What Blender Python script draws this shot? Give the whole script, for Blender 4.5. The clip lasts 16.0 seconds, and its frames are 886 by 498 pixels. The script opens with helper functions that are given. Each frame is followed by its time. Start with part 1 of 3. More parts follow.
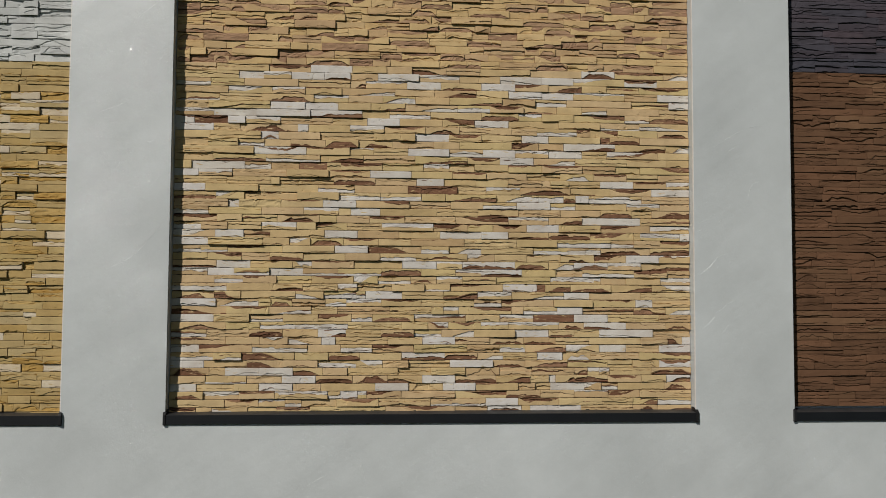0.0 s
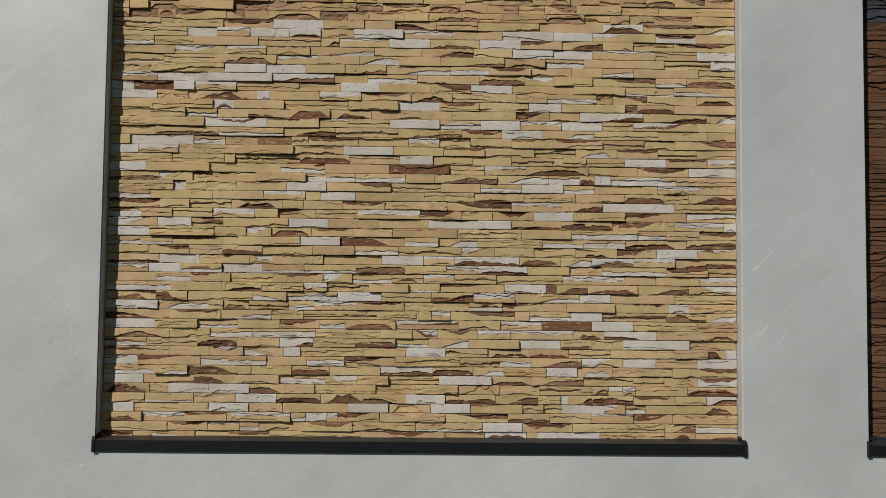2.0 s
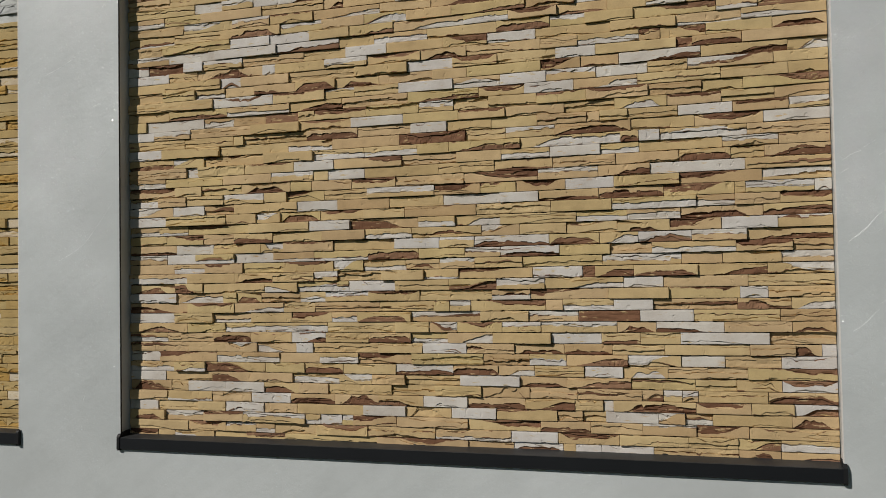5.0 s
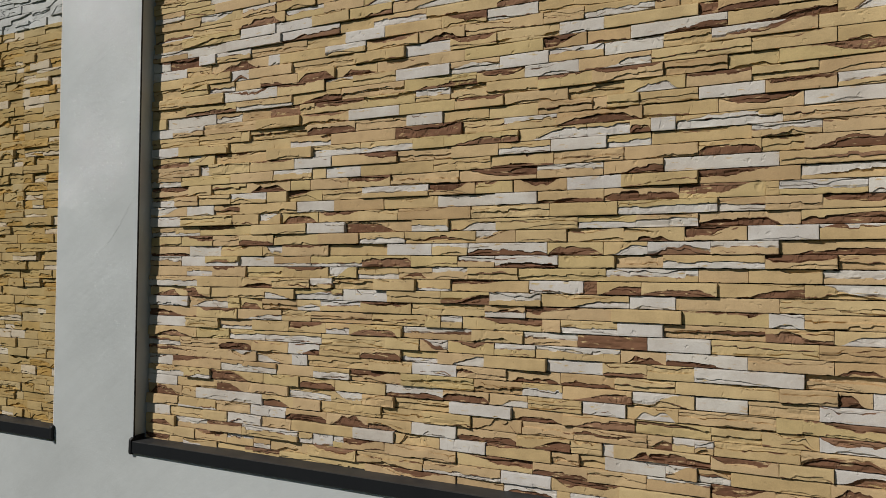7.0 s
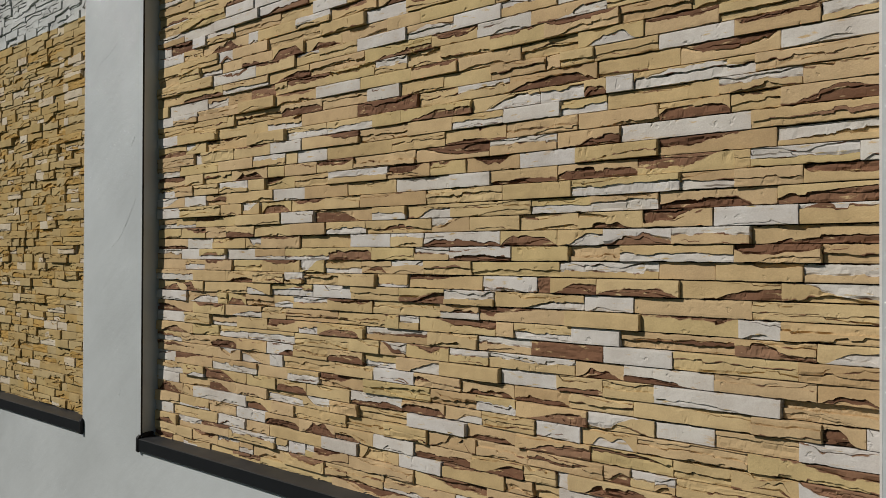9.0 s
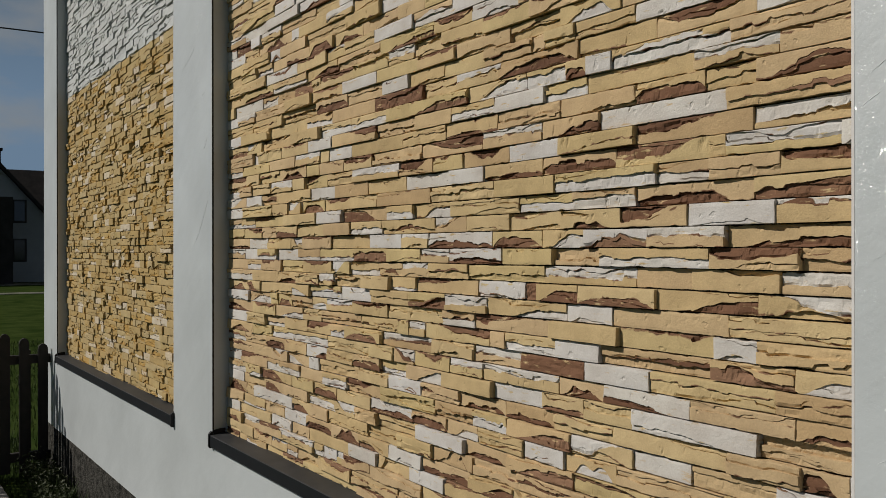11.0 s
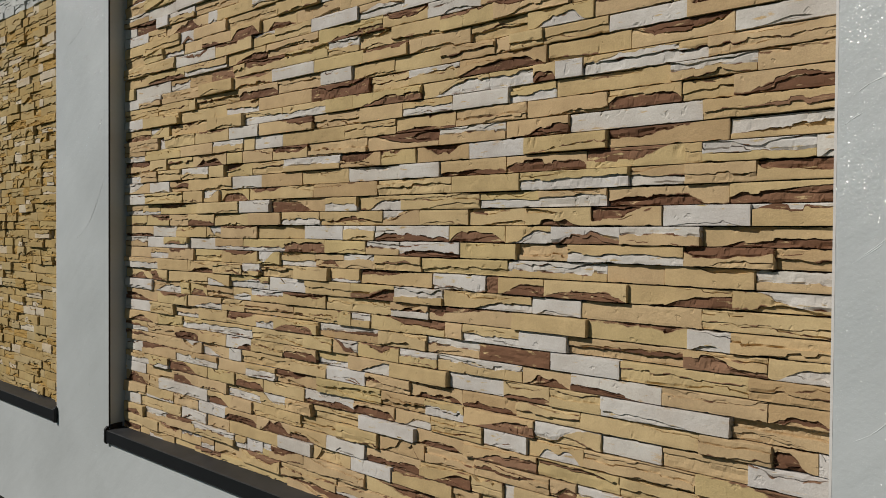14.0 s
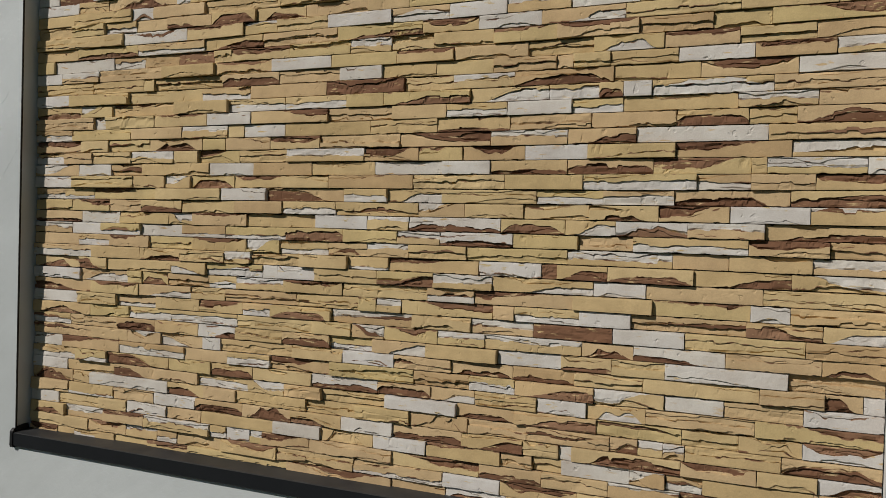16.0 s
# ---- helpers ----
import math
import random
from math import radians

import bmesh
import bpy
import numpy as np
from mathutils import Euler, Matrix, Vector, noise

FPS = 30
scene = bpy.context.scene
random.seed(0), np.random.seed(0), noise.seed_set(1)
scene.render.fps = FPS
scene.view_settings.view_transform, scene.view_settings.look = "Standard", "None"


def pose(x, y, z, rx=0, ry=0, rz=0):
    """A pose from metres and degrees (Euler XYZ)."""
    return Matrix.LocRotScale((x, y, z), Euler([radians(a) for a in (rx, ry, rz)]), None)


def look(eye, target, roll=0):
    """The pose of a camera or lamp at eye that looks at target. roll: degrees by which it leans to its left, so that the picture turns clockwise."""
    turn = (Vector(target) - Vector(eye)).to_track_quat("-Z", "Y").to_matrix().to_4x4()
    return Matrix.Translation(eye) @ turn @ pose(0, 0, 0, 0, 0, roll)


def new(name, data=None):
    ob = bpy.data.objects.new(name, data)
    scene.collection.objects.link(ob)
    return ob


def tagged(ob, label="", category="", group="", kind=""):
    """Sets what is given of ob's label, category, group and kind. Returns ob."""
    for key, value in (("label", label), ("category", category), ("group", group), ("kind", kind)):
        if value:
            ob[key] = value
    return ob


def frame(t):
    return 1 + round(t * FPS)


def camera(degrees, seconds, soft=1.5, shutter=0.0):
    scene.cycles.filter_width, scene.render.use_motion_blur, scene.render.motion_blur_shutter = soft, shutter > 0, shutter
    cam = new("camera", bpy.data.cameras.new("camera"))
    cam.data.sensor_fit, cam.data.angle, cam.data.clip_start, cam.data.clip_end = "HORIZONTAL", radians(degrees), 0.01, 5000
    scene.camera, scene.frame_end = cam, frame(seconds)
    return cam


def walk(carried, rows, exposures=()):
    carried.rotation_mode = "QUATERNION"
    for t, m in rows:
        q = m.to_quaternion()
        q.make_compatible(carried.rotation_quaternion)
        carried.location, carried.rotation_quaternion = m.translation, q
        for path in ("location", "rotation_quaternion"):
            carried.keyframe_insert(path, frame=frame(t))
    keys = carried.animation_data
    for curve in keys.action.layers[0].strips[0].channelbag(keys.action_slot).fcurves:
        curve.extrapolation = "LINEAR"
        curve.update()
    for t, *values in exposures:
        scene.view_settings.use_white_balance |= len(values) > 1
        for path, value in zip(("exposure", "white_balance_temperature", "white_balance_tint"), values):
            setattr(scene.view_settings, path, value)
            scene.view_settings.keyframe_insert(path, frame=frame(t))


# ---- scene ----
cam = camera(52.9, 16.0, soft=0.55)
PATH = [
    (0, (-0.134, -0.098, 1.485), (0.022, 1.893, 1.597), 0.3),
    (0.5, (-0.078, 0.13, 1.487), (0.067, 2.123, 1.587), -0.0),
    (1, (0.061, 0.347, 1.503), (0.174, 2.34, 1.616), 0.1),
    (1.5, (0.163, 0.594, 1.509), (0.232, 2.59, 1.611), 0.3),
    (2, (0.239, 0.801, 1.518), (0.28, 2.798, 1.621), 0.6),
    (2.5, (0.503, 0.902, 1.514), (0.322, 2.891, 1.613), 0.5),
    (3, (0.751, 1.04, 1.515), (0.373, 3.002, 1.589), 0.5),
    (3.5, (0.88, 1.232, 1.533), (0.461, 3.186, 1.595), 0.2),
    (4, (1.0, 1.372, 1.531), (0.549, 3.32, 1.598), -0.1),
    (4.2, (1.068, 1.368, 1.524), (0.599, 3.311, 1.593), -0.5),
    (6.3, (1.786, 2.059, 1.592), (0.899, 3.851, 1.645), 0.5),
    (6.5, (1.863, 2.115, 1.595), (0.925, 3.88, 1.655), 0.7),
    (7, (1.955, 2.294, 1.593), (0.921, 4.005, 1.648), 0.6),
    (7.5, (2.011, 2.516, 1.61), (0.912, 4.186, 1.663), 0.7),
    (8, (2.156, 2.724, 1.595), (0.969, 4.332, 1.662), 0.5),
    (8.5, (2.322, 2.904, 1.63), (1.013, 4.417, 1.651), 0.7),
    (9, (2.344, 3.095, 1.627), (0.964, 4.543, 1.645), 0.2),
    (9.2, (2.339, 3.174, 1.64), (0.938, 4.601, 1.656), 0.2),
    (11.3, (2.589, 3.68, 1.659), (0.916, 4.776, 1.658), -0.1),
    (11.5, (2.591, 3.687, 1.66), (0.937, 4.811, 1.647), 0.1),
    (12, (2.608, 3.697, 1.659), (1.003, 4.89, 1.627), 0.3),
    (12.5, (2.619, 3.697, 1.659), (1.036, 4.919, 1.622), 0.2),
    (13, (2.612, 3.667, 1.665), (1.045, 4.91, 1.624), 0.1),
    (13.5, (2.537, 3.561, 1.68), (0.999, 4.839, 1.631), 0.2),
    (14, (2.399, 3.369, 1.689), (0.972, 4.769, 1.648), 0.4),
    (14.5, (2.269, 3.192, 1.664), (0.982, 4.722, 1.614), 1.1),
    (15, (2.09, 3.029, 1.659), (0.935, 4.661, 1.629), 1.6),
    (15.5, (1.891, 2.787, 1.694), (0.848, 4.493, 1.653), 1.1),
    (16, (1.673, 2.57, 1.659), (0.825, 4.381, 1.62), 1.6),
]
walk(cam, [(t, look(eye, target, roll)) for t, eye, target, roll in PATH],
     [(0, -0.02), (1.0, -0.04), (1.5, -0.09), (2.5, -0.10), (4.2, -0.10), (6.5, -0.02), (8.0, -0.02), (9.0, -0.05), (11.3, 0.02), (12.5, -0.05), (16.0, -0.04)])

# ---- world, sun, exposure ----
SUN_AZ, SUN_EL = radians(37), radians(38)      # off the wall's normal towards -x; above the horizon
sun_way = Vector((-math.sin(SUN_AZ) * math.cos(SUN_EL), -math.cos(SUN_AZ) * math.cos(SUN_EL), math.sin(SUN_EL)))
sun = new("sun", bpy.data.lights.new("sun", "SUN"))
sun.data.energy, sun.data.angle, sun.data.color = 3.70, radians(0.6), (1.0, 0.95, 0.885)
sun.matrix_world = look(sun_way * 30, (0, 0, 0))


def make_world():
    w = bpy.data.worlds.new("sky")
    scene.world = w
    w.use_nodes = True
    nt = w.node_tree
    nt.nodes.clear()
    out = nt.nodes.new("ShaderNodeOutputWorld")
    bg = nt.nodes.new("ShaderNodeBackground")
    sky = nt.nodes.new("ShaderNodeTexSky")
    sky.sky_type, sky.sun_disc = "NISHITA", False
    sky.sun_elevation, sky.sun_rotation = SUN_EL, math.atan2(sun_way.x, sun_way.y)
    co = nt.nodes.new("ShaderNodeTexCoord")
    mp = nt.nodes.new("ShaderNodeMapping")
    mp.inputs["Scale"].default_value = (2.2, 2.2, 6.0)
    nz = nt.nodes.new("ShaderNodeTexNoise")
    nz.inputs["Scale"].default_value, nz.inputs["Detail"].default_value = 2.4, 8
    rp = nt.nodes.new("ShaderNodeValToRGB")
    rp.color_ramp.elements[0].position, rp.color_ramp.elements[1].position = 0.46, 0.68
    mx = nt.nodes.new("ShaderNodeMix")
    mx.data_type = "RGBA"
    mx.inputs[7].default_value = (40.0, 42.0, 43.0, 1)
    nt.links.new(co.outputs["Generated"], mp.inputs[0])
    nt.links.new(mp.outputs[0], nz.inputs["Vector"])
    nt.links.new(nz.outputs[0], rp.inputs[0])
    nt.links.new(rp.outputs[0], mx.inputs[0])
    sp = nt.nodes.new("ShaderNodeSeparateXYZ")
    nt.links.new(co.outputs["Generated"], sp.inputs[0])
    hz = nt.nodes.new("ShaderNodeMapRange")
    hz.inputs[1].default_value, hz.inputs[2].default_value, hz.inputs[3].default_value, hz.inputs[4].default_value = 0.15, 0.46, 0.9, 0.0
    nt.links.new(sp.outputs[2], hz.inputs[0])
    haze = nt.nodes.new("ShaderNodeMix")
    haze.data_type = "RGBA"
    haze.inputs[7].default_value = (27.0, 41.0, 59.0, 1)
    nt.links.new(hz.outputs[0], haze.inputs[0])
    nt.links.new(sky.outputs[0], haze.inputs[6])
    nt.links.new(haze.outputs[2], mx.inputs[6])
    nt.links.new(mx.outputs[2], bg.inputs[0])
    bg.inputs[1].default_value = 0.0053
    nt.links.new(bg.outputs[0], out.inputs[0])


make_world()


# ---- materials ----
def shader(name, rough=0.8, metal=0.0):
    m = bpy.data.materials.new(name)
    m.use_nodes = True
    nt = m.node_tree
    b = nt.nodes["Principled BSDF"]
    b.inputs["Roughness"].default_value, b.inputs["Metallic"].default_value = rough, metal
    return m, nt, b


def node(nt, kind, **sockets):
    n = nt.nodes.new(kind)
    for k, v in sockets.items():
        n.inputs[k].default_value = v
    return n


def noise_node(nt, vec, scale, detail=6, rough=0.6):
    n = node(nt, "ShaderNodeTexNoise", Scale=scale, Detail=detail, Roughness=rough)
    if vec:
        nt.links.new(vec, n.inputs["Vector"])
    return n


def ramp(nt, fac, stops):
    r = nt.nodes.new("ShaderNodeValToRGB")
    e = r.color_ramp.elements
    while len(e) < len(stops):
        e.new(0.5)
    for el, (p, c) in zip(e, stops):
        el.position, el.color = p, (*c, 1)
    nt.links.new(fac, r.inputs[0])
    return r


def mix_col(nt, fac, a, b, mode="MIX"):
    m = nt.nodes.new("ShaderNodeMix")
    m.data_type, m.blend_type = "RGBA", mode
    for sock, v in ((0, fac), (6, a), (7, b)):
        if isinstance(v, (int, float)):
            m.inputs[sock].default_value = v
        elif isinstance(v, tuple):
            m.inputs[sock].default_value = (*v, 1)
        else:
            nt.links.new(v, m.inputs[sock])
    return m.outputs[2]


def maths(nt, op, a, b=0.0):
    m = nt.nodes.new("ShaderNodeMath")
    m.operation = op
    for i, v in enumerate((a, b)):
        if isinstance(v, (int, float)):
            m.inputs[i].default_value = v
        else:
            nt.links.new(v, m.inputs[i])
    return m.outputs[0]


def bump(nt, b, height, strength, dist=0.002):
    n = node(nt, "ShaderNodeBump", Strength=strength, Distance=dist)
    nt.links.new(height, n.inputs["Height"])
    nt.links.new(n.outputs[0], b.inputs["Normal"])
    return n


def world_co(nt):
    return nt.nodes.new("ShaderNodeNewGeometry").outputs["Position"]


def piece_random(nt):
    """A random number a stone: the object's and the island's together."""
    o = nt.nodes.new("ShaderNodeObjectInfo").outputs["Random"]
    g = nt.nodes.new("ShaderNodeNewGeometry").outputs["Random Per Island"]
    return maths(nt, "FRACT", maths(nt, "ADD", o, g))


def stone_material(name, base, second=None, third=None, grain=0.10, rough=0.88):
    """Cast stone: a tone for each piece, pigments brushed on where the mesh says so, cloudy tone, fine sandy grain and relief."""
    m, nt, b = shader(name, rough)
    co = world_co(nt)
    rnd = piece_random(nt)
    c = ramp(nt, rnd, base).outputs[0]
    if second:
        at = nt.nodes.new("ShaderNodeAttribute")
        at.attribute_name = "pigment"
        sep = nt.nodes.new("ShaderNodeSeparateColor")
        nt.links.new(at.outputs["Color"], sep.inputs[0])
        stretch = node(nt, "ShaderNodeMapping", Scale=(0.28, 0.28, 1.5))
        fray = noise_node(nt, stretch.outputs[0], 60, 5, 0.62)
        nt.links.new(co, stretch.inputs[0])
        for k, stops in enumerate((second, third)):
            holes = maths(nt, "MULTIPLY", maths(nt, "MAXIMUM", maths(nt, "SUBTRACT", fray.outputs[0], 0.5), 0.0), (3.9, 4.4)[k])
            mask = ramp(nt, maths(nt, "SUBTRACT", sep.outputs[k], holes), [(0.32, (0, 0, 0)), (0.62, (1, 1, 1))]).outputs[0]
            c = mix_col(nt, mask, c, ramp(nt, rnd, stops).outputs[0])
    cloud = noise_node(nt, co, 9, 5)
    c = mix_col(nt, 0.5, c, ramp(nt, cloud.outputs[0], [(0.3, (0.36, 0.35, 0.34)), (0.7, (0.64, 0.645, 0.65))]).outputs[0], "OVERLAY")
    fine = noise_node(nt, co, 260, 4, 0.7)
    c = mix_col(nt, grain * 4, c, ramp(nt, fine.outputs[0], [(0.3, (0.38, 0.38, 0.38)), (0.7, (0.62, 0.62, 0.62))]).outputs[0], "OVERLAY")
    nt.links.new(c, b.inputs["Base Color"])
    mid = noise_node(nt, co, 70, 6, 0.62)
    pit = noise_node(nt, co, 38, 3, 0.5)
    pits = ramp(nt, pit.outputs[0], [(0.27, (0.0, 0.0, 0.0)), (0.33, (0.5, 0.5, 0.5))]).outputs[0]
    bump(nt, b, maths(nt, "ADD", maths(nt, "MULTIPLY", mid.outputs[0], 0.55), maths(nt, "ADD", maths(nt, "MULTIPLY", fine.outputs[0], 0.30), pits)), 0.8, 0.004)
    b.inputs["Specular IOR Level"].default_value = 0.2
    return m


SAND = stone_material("cast_stone_sand", [(0.0, (0.430, 0.296, 0.154)), (0.25, (0.516, 0.376, 0.215)), (0.45, (0.476, 0.347, 0.174)), (0.65, (0.528, 0.397, 0.214)), (0.85, (0.490, 0.377, 0.182)), (1.0, (0.520, 0.369, 0.198))],
                      [(0.0, (0.535, 0.496, 0.440)), (0.6, (0.560, 0.527, 0.485)), (1.0, (0.548, 0.518, 0.486))], [(0.0, (0.138, 0.068, 0.038)), (0.6, (0.185, 0.094, 0.053)), (1.0, (0.250, 0.142, 0.084))])
DUSTY = stone_material("cast_stone_dusty", [(0.0, (0.52, 0.37, 0.18)), (0.4, (0.54, 0.39, 0.20)), (0.6, (0.44, 0.30, 0.17)), (1.0, (0.52, 0.36, 0.17))],
                       [(0.0, (0.52, 0.43, 0.30)), (1.0, (0.54, 0.475, 0.37))], [(0.0, (0.26, 0.155, 0.095)), (0.6, (0.33, 0.205, 0.125)), (1.0, (0.40, 0.26, 0.155))])
GOLD = stone_material("cast_stone_honey", [(0.0, (0.385, 0.270, 0.108)), (0.3, (0.410, 0.306, 0.146)), (0.6, (0.380, 0.257, 0.093)), (0.8, (0.420, 0.328, 0.175)), (1.0, (0.390, 0.285, 0.116))],
                      [(0.0, (0.52, 0.43, 0.30)), (1.0, (0.54, 0.475, 0.37))], [(0.0, (0.37, 0.225, 0.062)), (0.6, (0.42, 0.27, 0.085)), (1.0, (0.43, 0.305, 0.125))])
PALE = stone_material("cast_stone_pale_grey", [(0.0, (0.43, 0.445, 0.435)), (0.5, (0.50, 0.51, 0.495)), (1.0, (0.46, 0.47, 0.462))])
RUST = stone_material("cast_stone_chocolate", [(0.0, (0.096, 0.051, 0.028)), (0.4, (0.142, 0.073, 0.040)), (0.7, (0.112, 0.059, 0.032)), (1.0, (0.160, 0.090, 0.049))])
SLATE = stone_material("cast_stone_slate", [(0.0, (0.045, 0.040, 0.050)), (0.35, (0.072, 0.056, 0.066)), (0.7, (0.050, 0.050, 0.064)), (1.0, (0.066, 0.056, 0.066))])


def plaster_material():
    m, nt, b = shader("plaster_pale_grey", 0.44)
    b.inputs["Specular IOR Level"].default_value = 0.7
    co = world_co(nt)
    big = noise_node(nt, co, 1.7, 7)
    turn = node(nt, "ShaderNodeMapping", Rotation=(0, radians(38), 0))
    mp = node(nt, "ShaderNodeMapping", Scale=(1.3, 1.3, 6.0))
    nt.links.new(co, turn.inputs[0])
    nt.links.new(turn.outputs[0], mp.inputs[0])
    sweep = noise_node(nt, mp.outputs[0], 1.3, 4, 0.5)
    c = mix_col(nt, ramp(nt, big.outputs[0], [(0.30, (0, 0, 0)), (0.70, (1, 1, 1))]).outputs[0], (0.422, 0.448, 0.450), (0.518, 0.548, 0.553))
    c = mix_col(nt, 0.30, c, ramp(nt, sweep.outputs[0], [(0.32, (0.45, 0.45, 0.45)), (0.68, (0.55, 0.55, 0.55))]).outputs[0], "OVERLAY")
    nt.links.new(c, b.inputs["Base Color"])
    fine, lumps = noise_node(nt, co, 130, 5), noise_node(nt, co, 22, 4)
    h = maths(nt, "ADD", maths(nt, "MULTIPLY", sweep.outputs[0], 1.8), maths(nt, "ADD", maths(nt, "MULTIPLY", fine.outputs[0], 0.16), maths(nt, "MULTIPLY", lumps.outputs[0], 0.7)))
    bump(nt, b, h, 0.38, 0.004)
    # mica flakes, each with its own tilt: many tiny ones, a few large
    patch = noise_node(nt, co, 2.6, 3)
    patches = ramp(nt, patch.outputs[0], [(0.40, (0.14, 0.14, 0.14)), (0.62, (1, 1, 1))]).outputs[0]
    surface = b.outputs[0]
    for size, keep in ((720.0, 0.74), (330.0, 0.975)):
        vo = node(nt, "ShaderNodeTexVoronoi", Scale=size)
        nt.links.new(co, vo.inputs["Vector"])
        sep = nt.nodes.new("ShaderNodeSeparateColor")
        nt.links.new(vo.outputs["Color"], sep.inputs[0])
        flake = maths(nt, "MULTIPLY", maths(nt, "LESS_THAN", vo.outputs["Distance"], 0.26), maths(nt, "GREATER_THAN", sep.outputs[1], keep))
        tilt = nt.nodes.new("ShaderNodeVectorMath")
        tilt.operation = "MULTIPLY_ADD"
        nt.links.new(vo.outputs["Color"], tilt.inputs[0])
        tilt.inputs[1].default_value, tilt.inputs[2].default_value = (0.9, 0.0, 0.9), (-0.45, -1.0, -0.45)
        unit = nt.nodes.new("ShaderNodeVectorMath")
        unit.operation = "NORMALIZE"
        nt.links.new(tilt.outputs[0], unit.inputs[0])
        gl = node(nt, "ShaderNodeBsdfAnisotropic", Roughness=0.20)
        nt.links.new(unit.outputs[0], gl.inputs["Normal"])
        nt.links.new(mix_col(nt, maths(nt, "MULTIPLY", flake, patches), (0.0, 0.0, 0.0), (0.95, 0.95, 0.95)), gl.inputs["Color"])
        ms = nt.nodes.new("ShaderNodeAddShader")
        nt.links.new(surface, ms.inputs[0])
        nt.links.new(gl.outputs[0], ms.inputs[1])
        surface = ms.outputs[0]
    nt.links.new(surface, nt.nodes["Material Output"].inputs[0])
    return m


def plain(name, dark, light, rough, scale=8.0, metal=0.0, bumpy=0.3, dist=0.002, fine=120.0, gloss=0.5):
    m, nt, b = shader(name, rough, metal)
    b.inputs["Specular IOR Level"].default_value = gloss
    co = world_co(nt)
    n1, n2 = noise_node(nt, co, scale, 6), noise_node(nt, co, fine, 4)
    c = mix_col(nt, ramp(nt, n1.outputs[0], [(0.3, (0, 0, 0)), (0.7, (1, 1, 1))]).outputs[0], dark, light)
    c = mix_col(nt, 0.3, c, ramp(nt, n2.outputs[0], [(0.3, (0.4, 0.4, 0.4)), (0.7, (0.6, 0.6, 0.6))]).outputs[0], "OVERLAY")
    nt.links.new(c, b.inputs["Base Color"])
    bump(nt, b, maths(nt, "ADD", n1.outputs[0], maths(nt, "MULTIPLY", n2.outputs[0], 0.5)), bumpy, dist)
    return m


PLASTER = plaster_material()
MORTAR = plain("mortar_bed", (0.034, 0.019, 0.012), (0.065, 0.038, 0.024), 0.95)
SILL = plain("sill_anthracite_metal", (0.0056, 0.0066, 0.0085), (0.0085, 0.0098, 0.0120), 0.5, 5.0, 0.0, 0.05, gloss=0.3)


def lighten_upward(m, colour, amount):
    """A paler, mottled base colour on the faces that look up, picked by their normal."""
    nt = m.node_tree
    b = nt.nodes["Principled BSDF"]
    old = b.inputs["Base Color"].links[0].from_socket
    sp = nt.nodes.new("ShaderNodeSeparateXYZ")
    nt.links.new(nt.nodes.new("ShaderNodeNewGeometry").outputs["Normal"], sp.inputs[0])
    mottle = noise_node(nt, world_co(nt), 14, 5)
    up = maths(nt, "MULTIPLY", maths(nt, "GREATER_THAN", sp.outputs[2], 0.8), maths(nt, "MULTIPLY", mottle.outputs[0], amount))
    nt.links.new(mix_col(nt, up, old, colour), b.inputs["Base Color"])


# the top's lighter look against the dark nose is put into the colour
lighten_upward(SILL, (0.17, 0.17, 0.17), 0.26)
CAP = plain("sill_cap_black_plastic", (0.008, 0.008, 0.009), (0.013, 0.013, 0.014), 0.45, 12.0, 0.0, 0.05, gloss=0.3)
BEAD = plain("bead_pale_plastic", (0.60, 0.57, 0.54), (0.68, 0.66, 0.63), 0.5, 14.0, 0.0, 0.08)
SOCLE = plain("socle_concrete", (0.010, 0.010, 0.008), (0.085, 0.080, 0.070), 0.95, 22.0, 0.0, 1.0, 0.03, 60.0, 0.1)
SOIL = plain("lawn_soil", (0.016, 0.030, 0.007), (0.042, 0.060, 0.016), 0.95, 1.6, 0.0, 0.8, 0.02, 30.0, 0.0)
GRASS = plain("grass_blades", (0.018, 0.036, 0.007), (0.048, 0.072, 0.016), 0.7, 3.0, 0.0, 0.1, gloss=0.15)
LEAF = plain("weed_leaves", (0.016, 0.026, 0.006), (0.050, 0.058, 0.015), 0.6, 9.0, 0.0, 0.1, gloss=0.25)
PAVER = plain("paver_concrete", (0.15, 0.15, 0.14), (0.24, 0.23, 0.22), 0.9, 6.0, 0.0, 0.5, 0.004)
GRAVEL = plain("road_gravel", (0.07, 0.075, 0.05), (0.20, 0.20, 0.17), 0.95, 0.9, gloss=0.0)
FENCE = plain("fence_dark_stain", (0.008, 0.006, 0.0045), (0.020, 0.014, 0.010), 0.8, 14.0, 0.0, 0.5)
RENDERED = plain("house_render", (0.24, 0.25, 0.255), (0.33, 0.34, 0.345), 0.9, 0.5)
ROOF = plain("roof_tiles_dark", (0.022, 0.020, 0.020), (0.040, 0.036, 0.034), 0.9, 2.0, 0.0, 0.8, 0.03, 12.0, 0.05)
PANE = plain("window_glass_dark", (0.015, 0.018, 0.022), (0.03, 0.034, 0.04), 0.08, 1.0, 0.0, 0.0)
TIMBER = plain("porch_dark_timber", (0.020, 0.019, 0.018), (0.042, 0.038, 0.035), 0.85, 1.5, 0.0, 0.4, gloss=0.1)
CABLE = plain("cable_black", (0.01, 0.01, 0.01), (0.02, 0.02, 0.02), 0.6)


